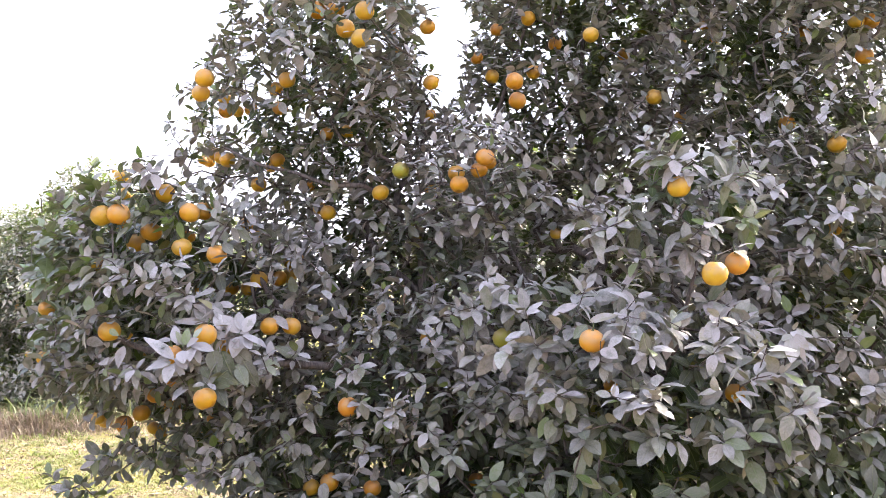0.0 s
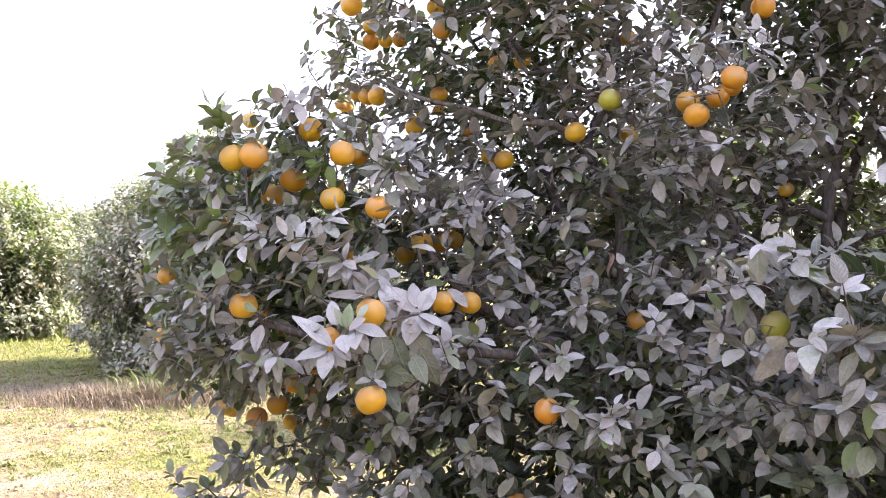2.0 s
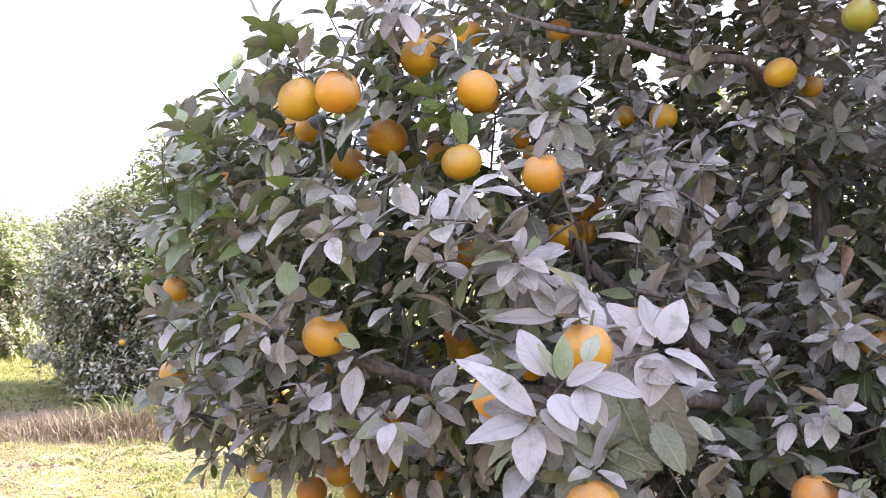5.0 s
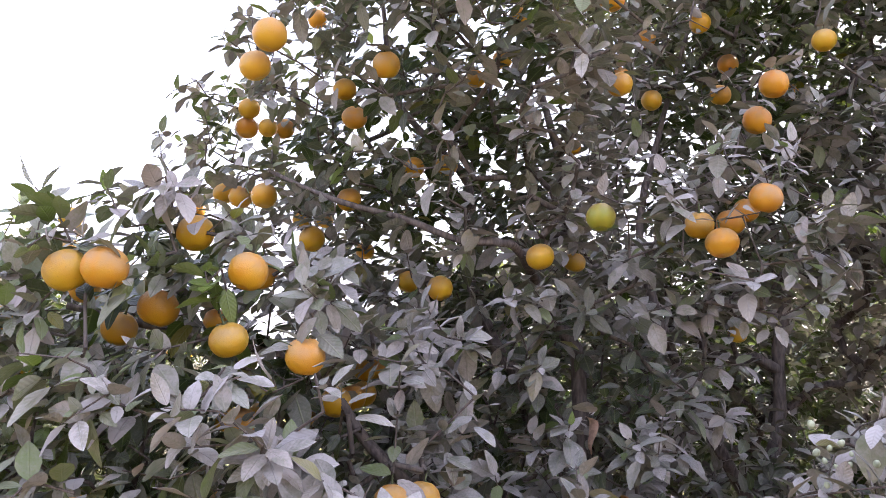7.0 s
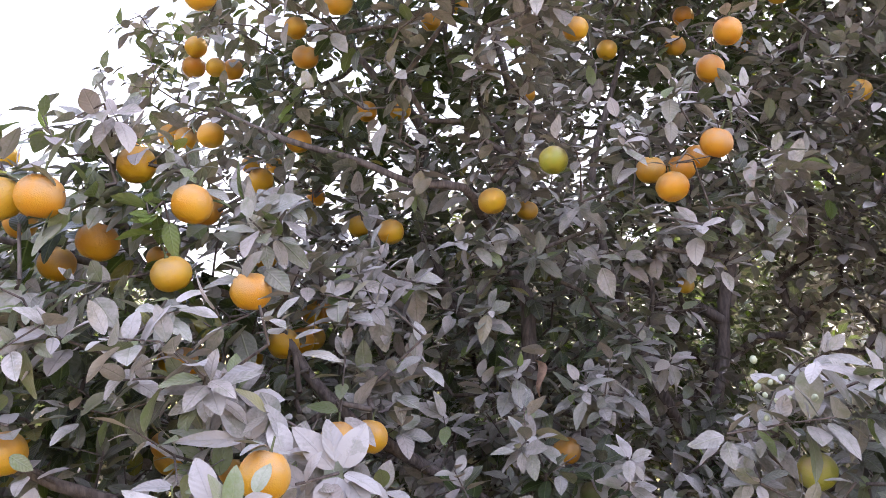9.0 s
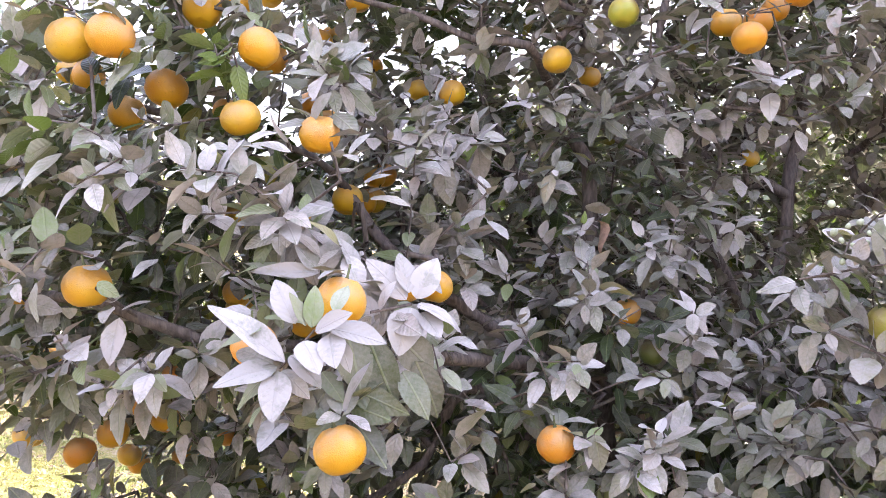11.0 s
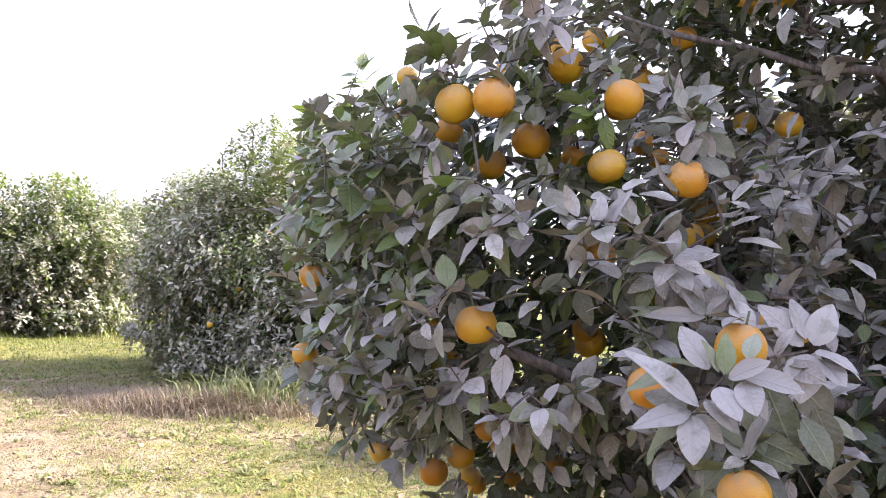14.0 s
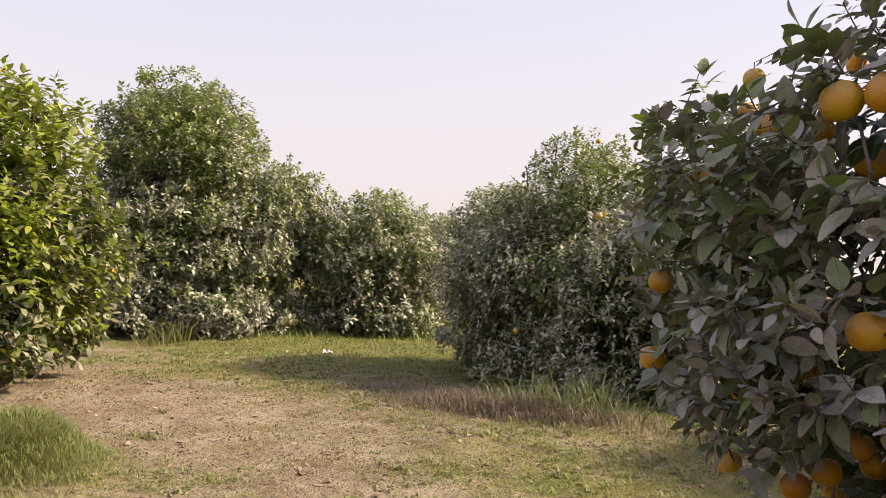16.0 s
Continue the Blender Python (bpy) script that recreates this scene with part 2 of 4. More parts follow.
def smooth_line(points, step=0.06):
    """A polyline rounded by Catmull-Rom, as an array of places."""
    p = [np.array(q, float) for q in points]
    p = [2 * p[0] - p[1]] + p + [2 * p[-1] - p[-2]]
    out = []
    for i in range(1, len(p) - 2):
        n = max(2, int(np.linalg.norm(p[i + 1] - p[i]) / step))
        for k in range(n):
            t = k / n
            out.append(0.5 * (2 * p[i] + (p[i + 1] - p[i - 1]) * t + (2 * p[i - 1] - 5 * p[i] + 4 * p[i + 1] - p[i + 2]) * t * t
                              + (3 * p[i] - p[i - 1] - 3 * p[i + 1] + p[i + 2]) * t ** 3))
    return np.array(out + [p[-2]])


def tube(name, line, radii, material, sides=10, rng=None):
    """A bent, slightly knobbly tapered tube along a line."""
    rng = rng or np.random.default_rng(1)
    n = len(line)
    along = unit(np.gradient(line, axis=0))
    ref = np.where(np.abs(along[:, 2:3]) > 0.9, np.array([[1.0, 0, 0]]), np.array([[0, 0, 1.0]]))
    a = unit(np.cross(along, ref))
    b = np.cross(along, a)
    ang = np.arange(sides) * 2 * np.pi / sides
    r = np.asarray(radii)[:, None] * (1 + 0.13 * rng.standard_normal((n, sides)))
    ring = line[:, None] + r[..., None] * (np.cos(ang)[None, :, None] * a[:, None] + np.sin(ang)[None, :, None] * b[:, None])
    verts = np.concatenate([ring.reshape(-1, 3), line[:1], line[-1:]])
    i, j = np.meshgrid(np.arange(n - 1), np.arange(sides), indexing="ij")
    q = np.stack([i * sides + j, i * sides + (j + 1) % sides, (i + 1) * sides + (j + 1) % sides, (i + 1) * sides + j], -1).reshape(-1, 4)
    k = np.arange(sides)
    caps = np.concatenate([np.stack([(k + 1) % sides, k, np.full(sides, n * sides)], -1),
                           np.stack([(n - 1) * sides + k, (n - 1) * sides + (k + 1) % sides, np.full(sides, n * sides + 1)], -1)])
    return mesh_from(name, verts, [q, caps], material)


def leaf_shape(stations, fold, droop, wave, twist=0.0, early=0.86, full=0.80, crinkle=0.0):
    """A pointed leaf of unit length along x, its face up: places, faces and uv. crinkle: ridges between the side veins."""
    vs, uvs = [(0, 0, 0)], [(0.5, 0)]
    for k in range(1, stations + 1):
        s = 0.5 - 0.5 * math.cos(math.pi * (k + 0.25 - 0.5 * k / (stations + 1)) / (stations + 1))
        w = 0.262 * (math.sin(math.pi * s ** early) ** full)
        z = -droop * s * s
        for side in (-1, 0, 1):
            ripple = wave * math.sin(9 * s + 2.1 * side) + crinkle * math.sin(44 * s + 0.6 * side) if side else 0
            vs.append((s, side * w, z + (fold * w + ripple if side else 0) + twist * side * w * s))
            uvs.append((0.5 + side * 0.5 * w / 0.262, s))
    vs.append((1, 0, -droop))
    uvs.append((0.5, 1))
    tris, quads = [(0, 2, 1), (0, 3, 2)], []
    for k in range(stations - 1):
        a, b = 1 + 3 * k, 4 + 3 * k
        quads += [(a, a + 1, b + 1, b), (a + 1, a + 2, b + 2, b + 1)]
    a, t = 1 + 3 * (stations - 1), len(vs) - 1
    tris += [(a, a + 1, t), (a + 1, a + 2, t)]
    return np.array(vs, float), np.array(tris), np.array(quads), np.array(uvs, float)


def leaf_frames(way, up, rng):
    """Turns for leaves that point along way with their face to up: columns way, side, face."""
    x = unit(way)
    z = unit(up - (up * x).sum(-1, keepdims=True) * x)
    return np.stack([x, np.cross(z, x), z], -1)


def leaf_cloud(name, at, turn, size, wide, dust, young, material, stations=3, rng=None):
    """All leaves of a crown, joined: arrays of place, turn, length, width, dust and youth."""
    shapes = [leaf_shape(stations, 0.16, 0.16, 0.012), leaf_shape(stations, 0.10, 0.30, 0.02, 0.0, 0.78, 0.72), leaf_shape(stations, 0.30, 0.08, 0.015, 0.22, 0.92, 0.88)]
    pick = rng.integers(0, 3, len(at))
    vv, tt, qq, uu, dd, yy, base = [], [], [], [], [], [], 0
    for k, (vs, tris, quads, uvs) in enumerate(shapes):
        ids = np.nonzero(pick == k)[0]
        local = vs[None] * np.stack([size[ids], size[ids] * wide[ids], size[ids]], -1)[:, None]
        world_v = np.einsum("nij,nkj->nki", turn[ids], local) + at[ids][:, None]
        off = base + np.arange(len(ids))[:, None, None] * len(vs)
        vv.append(world_v.reshape(-1, 3))
        tt.append((tris[None] + off).reshape(-1, 3))
        if len(quads):
            qq.append((quads[None] + off).reshape(-1, 4))
        uu.append(np.tile(uvs, (len(ids), 1)))
        dd.append(np.repeat(dust[ids], len(vs)))
        yy.append(np.repeat(young[ids], len(vs)))
        base += len(ids) * len(vs)
    faces = [np.concatenate(tt)] + ([np.concatenate(qq)] if qq else [])
    return mesh_from(name, np.concatenate(vv), faces, material, uv=np.concatenate(uu), dust=np.concatenate(dd), young=np.concatenate(yy))


# ---- how a tree grows ----
def fill(blobs, cell, rng, core=0.4, rough=0.26, foot=0.12):
    """Places for twig tips in a union of ellipsoids, thinner within, with an uneven outline."""
    c = np.array([b[0] for b in blobs], float)
    r = np.array([b[1] for b in blobs], float)
    low, high = (c - r * 1.3).min(0), (c + r * 1.3).max(0)
    count = int(np.prod(high - low) / cell ** 3 * 1.6)
    p = low + rng.random((count, 3)) * (high - low)
    each = np.sqrt((((p[:, None] - c) / r) ** 2).sum(-1))
    rho = each.min(1)
    share = np.array([b[2] if len(b) > 2 else 1.0 for b in blobs])
    near = (rho < 1.35) & (rng.random(len(p)) < np.where(each < 1.2, share, 0.0).max(1))
    p, rho = p[near], rho[near]
    bumps = np.array([noise.noise(Vector(q * 2.3)) + 0.6 * noise.noise(Vector(q * 6.1 + 9)) for q in p])
    rho = rho + rough * bumps
    keep = (rho < 1) & (p[:, 2] > foot) & ((rho > 0.62) | (rng.random(len(p)) < core))
    p, rho = p[keep], rho[keep]
    _, first = np.unique(np.floor(p / cell).astype(int), axis=0, return_index=True)
    return p[np.sort(first)], rho[np.sort(first)]


def grow(limbs, tips, root, step=0.11, rng=None, avoid=None):
    """Twigs from the limbs to the tips. Returns nodes, parents (-1 on limbs) and, for each tip, its node."""
    nodes = [q for line in limbs for q in line]
    parent = [-1] * len(nodes)
    order = np.argsort(np.linalg.norm(tips - root, axis=1))
    arr = np.zeros((len(nodes) + len(tips) * 24, 3))
    reach = np.zeros(len(arr))
    arr[:len(nodes)] = nodes
    reach[:len(nodes)] = np.linalg.norm(arr[:len(nodes)] - root, axis=1)
    n = len(nodes)
    end = np.zeros(len(tips), int)
    for i in order:
        tip = tips[i]
        d = np.linalg.norm(arr[:n] - tip, axis=1)
        k = int(np.argmin(d + 0.25 * np.maximum(0, reach[:n] - np.linalg.norm(tip - root)) + 0.25 * np.maximum(0, arr[:n, 2] - tip[2])))
        a, far = arr[k].copy(), d[k]
        m = min(23, max(1, int(far / step)))
        last = k
        sag = rng.standard_normal(3) * 0.06 * far + np.array([0, 0, 0.10 * far])
        for j in range(1, m + 1):
            s = j / m
            arr[n] = a + (tip - a) * s + sag * 4 * s * (1 - s)
            if avoid is not None and j < m:
                off = arr[n] - avoid[:, :3]
                gap = np.linalg.norm(off, axis=1) - avoid[:, 3] - 0.026
                if gap.min() < 0:
                    w = int(np.argmin(gap))
                    arr[n] += unit(off[w] + np.array([0, 0.02, 0.03])) * (-gap[w])
            reach[n] = np.linalg.norm(arr[n] - root)
            parent.append(last)
            last = n
            n += 1
        end[i] = last
    return arr[:n], np.array(parent), end


def twig_mesh(name, nodes, parent, material, thin=0.0015, power=0.40, avoid=None):
    """All twigs of a tree, each stretch a tapered prism."""
    load = np.ones(len(nodes))
    for i in range(len(nodes) - 1, -1, -1):
        if parent[i] >= 0:
            load[parent[i]] += load[i]
    r = np.minimum(thin * load ** power, 0.03)
    ids = np.nonzero(parent >= 0)[0]
    if avoid is not None:
        mid = (nodes[parent[ids]] + nodes[ids]) / 2
        ok = np.ones(len(ids), bool)
        for f in avoid:
            ok &= ((mid - f[:3]) ** 2).sum(1) > (f[3] + 0.008) ** 2
        ids = ids[ok]
    a, b = nodes[parent[ids]], nodes[ids]
    grand = parent[parent[ids]]
    ra = np.where(grand >= 0, np.minimum(r[parent[ids]], r[ids] * 1.5), r[ids] * 1.15)
    along = unit(b - a)
    b = b + along * r[ids][:, None] * 0.4
    ref = np.where(np.abs(along[:, 2:3]) > 0.9, np.array([[1.0, 0, 0]]), np.array([[0, 0, 1.0]]))
    u = unit(np.cross(along, ref))
    w = np.cross(along, u)
    sides = 5
    ang = np.arange(sides) * 2 * np.pi / sides
    spokes = np.cos(ang)[None, :, None] * u[:, None] + np.sin(ang)[None, :, None] * w[:, None]
    verts = np.stack([a[:, None] + spokes * ra[:, None, None], b[:, None] + spokes * r[ids][:, None, None]], 1).reshape(-1, 3)
    k = np.arange(sides)
    quad = np.stack([k, (k + 1) % sides, sides + (k + 1) % sides, sides + k], -1)
    faces = (quad[None] + (np.arange(len(ids)) * 2 * sides)[:, None, None]).reshape(-1, 4)
    return mesh_from(name, verts, faces, material)


def rosettes(tips, ways, rng, low=5, high=9, length=(0.055, 0.095), spread=0.07, lift=1.0, sag=0.55, outward=0.55):
    """Leaves set spirally round twig ends. Returns place, turn, length, width and the tip of each."""
    counts = rng.integers(low, high + 1, len(tips))
    own = np.repeat(np.arange(len(tips)), counts)
    k = np.concatenate([np.arange(c) for c in counts])
    s = k / np.repeat(counts, counts)
    d = unit(ways)[own]
    ref = unit(rng.standard_normal((len(tips), 3)))[own]
    u = unit(np.cross(d, ref))
    w = np.cross(d, u)
    phi = k * 2.4 + rng.standard_normal(len(k)) * 0.35
    open_angle = np.radians(88 - 50 * s + rng.standard_normal(len(k)) * 14)
    radial = np.cos(phi)[:, None] * u + np.sin(phi)[:, None] * w
    way = np.cos(open_angle)[:, None] * d + np.sin(open_angle)[:, None] * radial
    way[:, 2] -= rng.uniform(0.0, sag, len(k)) * (1 - 0.6 * s)
    face = outward * d + np.array([0, 0, lift]) + rng.standard_normal((len(k), 3)) * 0.33
    turn = leaf_frames(way, face, rng)
    size = rng.uniform(*length, len(k)) * (1.08 - 0.35 * s)
    wide = rng.uniform(0.84, 1.18, len(k))
    at = tips[own] - d * (spread * (1 - s))[:, None] + unit(way) * 0.006
    return at, turn, size, wide, own


# ---- the ground: one sheet to the horizon, finer near the alley ----
def ground_height(x, y):
    """Gentle swells and tilth; a low bank under the tree row."""
    v = Vector((x, y, 0))
    return 0.05 * noise.noise(v * 0.35) + 0.022 * noise.noise(v * 1.7) + 0.02 * noise.noise(v * 5.3) + 0.012 * noise.noise(v * 11.0) - 0.01


def axis_steps(low, high, step, far):
    mid = list(np.arange(low, high, step))
    out, s, a, b = [], step, low, high
    left, right = [], []
    while a > -far:
        s *= 1.35
        a -= s
        left.append(a)
    s = step
    while b < far:
        s *= 1.35
        b += s
        right.append(b)
    return np.array(left[::-1] + mid + right)


gx, gy = axis_steps(-13, 3, 0.09, 2500), axis_steps(1, 17, 0.09, 2500)
gv = np.array([(x, y, ground_height(x, y) if abs(x) < 60 and abs(y) < 60 else 0.0) for y in gy for x in gx])
nx = len(gx)
gi, gj = np.meshgrid(np.arange(len(gy) - 1), np.arange(nx - 1), indexing="ij")
gf = np.stack([gi * nx + gj, gi * nx + gj + 1, (gi + 1) * nx + gj + 1, (gi + 1) * nx + gj], -1).reshape(-1, 4)


def greenness(x, y):
    """How thick the green cover is: bare on the trodden strip, fuller under and along the rows."""
    v = Vector((x, y, 0))
    bare = math.exp(-((x + 7.6) / 2.0) ** 2 - ((y - 6.4) / 1.3) ** 2) + 0.6 * math.exp(-((x + 4.0) / 1.0) ** 2 - ((y - 5.5) / 0.5) ** 2)
    strip = 0.5 * min(1, max(0, (y - 9.5) / 2)) + 0.08 * math.exp(-((x + 3.0) / 1.9) ** 2 - ((y - 6.8) / 1.7) ** 2)
    return 0.42 + 0.07 * min(1, max(0, (x + 6.5) / 2)) - 0.75 * bare + strip + 0.35 * noise.noise(v * 0.5)


green = np.array([greenness(x, y) if abs(x) < 60 and abs(y) < 60 else 0.5 for x, y, z in gv])
ground = tagged(new("ground", mesh_from("ground", gv, gf, SOIL, green=green)), "dry trodden orchard soil with thin patchy grass", "ground", kind="structure")

# ---- the near orange tree ----
TREE = np.array([0.22, 4.05, 0.0])
NEAR_BLOBS = [
    ((-0.52, 3.85, 2.35), (0.62, 0.70, 0.72), 0.48),    # tower over the alley side
    ((-0.45, 3.80, 3.05), (0.46, 0.50, 0.60), 0.36),
    ((-1.08, 4.00, 2.25), (0.27, 0.36, 0.30), 0.40),
    ((-0.35, 3.10, 2.50), (0.34, 0.25, 0.30), 0.70),
    ((-1.00, 3.25, 1.48), (0.58, 0.58, 0.42), 0.95),    # arm towards the alley
    ((-1.14, 3.05, 1.74), (0.28, 0.28, 0.22), 1.0),
    ((-1.57, 3.70, 1.52), (0.31, 0.48, 0.38), 1.0),
    ((-1.68, 4.05, 1.78), (0.32, 0.38, 0.22), 0.9),
    ((-1.42, 3.50, 1.20), (0.31, 0.42, 0.25), 0.8),
    ((-0.98, 3.60, 0.98), (0.46, 0.50, 0.30), 0.9),
    ((-1.50, 3.45, 0.74), (0.20, 0.22, 0.12), 0.4),
    ((-0.32, 3.95, 1.55), (0.62, 0.58, 0.70), 0.65),    # middle
    ((-0.25, 3.22, 1.15), (0.36, 0.24, 0.34), 0.95),    # leaves before the main limb
    ((-0.08, 3.45, 1.58), (0.32, 0.22, 0.32), 0.70),
    ((0.00, 3.45, 0.72), (0.95, 0.66, 0.55), 1.0),      # skirt
    ((-0.52, 3.40, 0.82), (0.54, 0.48, 0.46), 1.0),
    ((0.12, 3.25, 1.95), (0.28, 0.28, 0.22), 0.9),
    ((0.70, 2.72, 1.12), (0.52, 0.42, 0.40), 1.0),      # arm towards the path
    ((0.42, 2.80, 1.36), (0.44, 0.32, 0.20), 1.0),
    ((0.78, 2.74, 1.72), (0.32, 0.28, 0.28), 0.9),
    ((0.85, 2.95, 0.65), (0.75, 0.60, 0.55), 1.0),
    ((0.62, 3.70, 1.15), (0.42, 0.30, 0.36), 0.7),
    ((1.50, 3.25, 1.25), (0.70, 0.60, 0.95), 0.9),
    ((1.55, 3.75, 2.25), (0.75, 0.65, 0.80), 0.85),
    ((0.58, 4.15, 2.50), (0.50, 0.58, 0.78), 0.60),     # crown over the far side
    ((1.10, 4.35, 2.75), (0.90, 0.65, 0.70), 0.68),
    # next two: crown tops above the view, added to block sun from the dusty bunches
    ((0.75, 4.40, 3.35), (0.95, 0.70, 0.50), 0.80),
    ((1.70, 3.85, 3.25), (0.95, 0.75, 0.75), 0.80),
    ((0.70, 4.75, 1.50), (1.10, 0.60, 1.00), 0.60),
]
NEAR_LIMBS = {
    "trunk": ([(0.22, 4.05, -0.05), (0.20, 4.02, 0.25), (0.10, 3.95, 0.50)], 0.075, 0.055),
    "main limb": ([(0.10, 3.95, 0.48), (0.00, 3.78, 0.80), (-0.06, 3.68, 1.05), (-0.11, 3.65, 1.28), (-0.11, 3.66, 1.42), (-0.20, 3.66, 1.52),
                   (-0.32, 3.67, 1.64), (-0.40, 3.80, 1.90), (-0.38, 3.90, 2.17), (-0.51, 3.90, 2.32), (-0.62, 3.92, 2.48), (-0.66, 3.95, 2.80)], 0.032, 0.007),
    "upright limb": ([(-0.11, 3.65, 1.38), (-0.12, 3.66, 1.66), (-0.20, 3.66, 1.76), (-0.22, 3.70, 1.90), (-0.10, 3.85, 2.20), (-0.20, 3.90, 2.70), (-0.25, 3.9, 3.2)], 0.022, 0.006),
    "second limb": ([(0.18, 4.02, 0.36), (0.42, 4.08, 0.80), (0.62, 4.12, 1.20), (0.69, 4.10, 1.42), (0.71, 4.10, 1.68), (0.75, 4.10, 1.95),
                     (0.70, 4.2, 2.4), (0.75, 4.3, 3.0)], 0.036, 0.008),
    "fork limb": ([(0.60, 4.12, 1.15), (0.35, 4.02, 1.55), (0.18, 3.95, 2.00), (0.28, 4.00, 2.40), (0.42, 4.05, 2.80)], 0.024, 0.006),
    "low limb": ([(0.12, 3.95, 0.42), (-0.20, 3.62, 0.80), (-0.42, 3.42, 1.08), (-0.51, 3.39, 1.06), (-0.545, 3.38, 0.99), (-0.58, 3.37, 0.92),
                  (-0.68, 3.37, 0.85), (-0.80, 3.36, 0.79), (-0.95, 3.35, 0.74), (-1.20, 3.40, 0.72)], 0.024, 0.005),
    "arm limb": ([(-0.06, 3.68, 1.02), (-0.30, 3.45, 1.16), (-0.55, 3.28, 1.32), (-0.644, 3.27, 1.39), (-0.71, 3.29, 1.46), (-0.76, 3.32, 1.54),
                  (-0.85, 3.30, 1.62), (-1.05, 3.20, 1.66), (-1.30, 3.15, 1.72)], 0.020, 0.006),
    "side limb": ([(-0.30, 3.38, 1.15), (-0.70, 3.05, 1.22), (-1.03, 2.96, 1.26), (-1.18, 2.96, 1.32), (-1.45, 3.25, 1.33), (-1.66, 3.60, 1.50)], 0.018, 0.005),
    "cross limb": ([(-0.20, 3.66, 1.80), (-0.34, 3.42, 1.91), (-0.46, 3.40, 1.91), (-0.63, 3.40, 1.97), (-0.78, 3.42, 2.01), (-0.95, 3.5, 2.1)], 0.014, 0.005),
    "front limb": ([(0.16, 3.95, 0.42), (0.40, 3.35, 0.70), (0.60, 2.90, 0.98), (0.72, 2.68, 1.22), (0.80, 2.60, 1.55)], 0.026, 0.006),
    "far limb": ([(0.42, 4.08, 0.80), (1.00, 3.85, 1.10), (1.45, 3.55, 1.60), (1.60, 3.60, 2.20), (1.60, 3.75, 2.80), (1.70, 3.85, 3.40)], 0.030, 0.007),
    "back limb": ([(0.70, 4.12, 1.40), (0.95, 4.50, 1.90), (1.15, 4.55, 2.50), (1.25, 4.50, 3.10)], 0.028, 0.007),
}

# Where the oranges hang, limb by limb: x, y, z of the middle and the radius.
ON_TOWER = [
    (-0.92, 3.14, 2.31, .038), (-0.66, 3.43, 2.37, .036), (-0.74, 3.65, 2.30, .036), (-0.77, 3.70, 2.40, .034), (-1.08, 3.97, 2.36, .036),
    (-1.33, 4.50, 2.20, .036), (-0.85, 3.69, 1.96, .036), (-0.96, 3.22, 2.27, .036), (-0.51, 3.33, 2.63, .037), (-0.44, 3.38, 2.65, .036),
    (-0.28, 3.03, 2.52, .037), (-0.29, 2.98, 2.40, .037), (-0.36, 3.08, 2.47, .036), (-0.06, 3.43, 2.58, .034), (-0.05, 3.42, 2.34, .034),
    (-0.97, 4.03, 2.38, .034), (-0.37, 3.83, 2.50, .030), (-0.46, 3.83, 2.22, .034), (-0.84, 4.23, 2.12, .030), (-0.92, 4.23, 2.12, .032),
]
ON_TOWER_EDGE = [
    (-1.15, 4.03, 2.16, .036), (-1.08, 3.90, 2.12, .036), (-1.03, 3.02, 1.85, .036), (-0.98, 3.65, 2.07, .036), (-0.92, 2.96, 1.77, .037),
    (-0.25, 3.73, 2.66, .034), (-0.25, 4.03, 2.65, .034), (-0.56, 3.83, 2.21, .032), (-1.31, 4.33, 2.18, .028), (-0.75, 3.63, 2.06, .034),
    (-0.88, 4.13, 2.81, .034), (-1.07, 3.93, 2.41, .034), (-1.01, 3.93, 2.35, .030), (-0.70, 4.13, 2.00, .032), (-0.07, 3.83, 2.29, .028),
]
ON_ARM = [
    (-0.81, 2.92, 1.615, .036), (-1.155, 2.90, 1.765, .040), (-1.235, 2.945, 1.765, .040), (-1.195, 3.15, 1.675, .036), (-1.10, 3.06, 1.71, .040),
    (-0.92, 3.12, 1.79, .037), (-1.18, 2.88, 1.35, .039), (-0.95, 2.96, 1.645, .036), (-1.31, 3.28, 1.77, .034), (-1.49, 3.70, 1.86, .036),
    (-1.61, 4.05, 1.97, .036), (-1.56, 3.88, 2.04, .034), (-1.755, 3.545, 1.205, .036), (-1.72, 3.49, 1.42, .034), (-1.62, 3.98, 1.085, .034),
    (-1.64, 3.63, 1.72, .034), (-1.88, 4.22, 1.81, .036), (-1.81, 4.13, 1.78, .036), (-1.57, 3.63, 1.61, .032), (-1.02, 3.24, 1.70, .028),
]
IN_ARM = [
    (-0.765, 3.34, 1.525, .036), (-0.675, 3.67, 1.61, .036), (-0.73, 3.55, 1.53, .036), (-0.85, 3.50, 1.49, .034), (-0.96, 3.62, 1.49, .034),
    (-0.96, 3.25, 1.485, .034), (-0.86, 3.52, 1.77, .030), (-0.82, 3.52, 1.73, .028), (-0.70, 3.62, 1.54, .034), (-0.51, 3.53, 1.81, .034),
    (-1.01, 3.38, 1.485, .032), (-0.98, 3.25, 1.29, .036), (-1.57, 3.63, 1.28, .034), (-1.40, 3.63, 1.28, .030), (-1.38, 3.73, 1.18, .030),
    (-0.99, 3.23, 1.32, .030), (-0.70, 3.63, 1.60, .030), (-0.58, 3.73, 1.85, .032),
]
ON_CLUSTER = [
    (-0.76, 2.62, 1.145, .037), (-0.763, 2.64, 1.347, .036), (-0.885, 2.68, 1.28, .034), (-0.585, 3.11, 1.345, .036), (-0.65, 3.03, 1.35, .034),
    (-0.36, 3.00, 1.055, .037), (-0.84, 3.13, 1.27, .034),
]
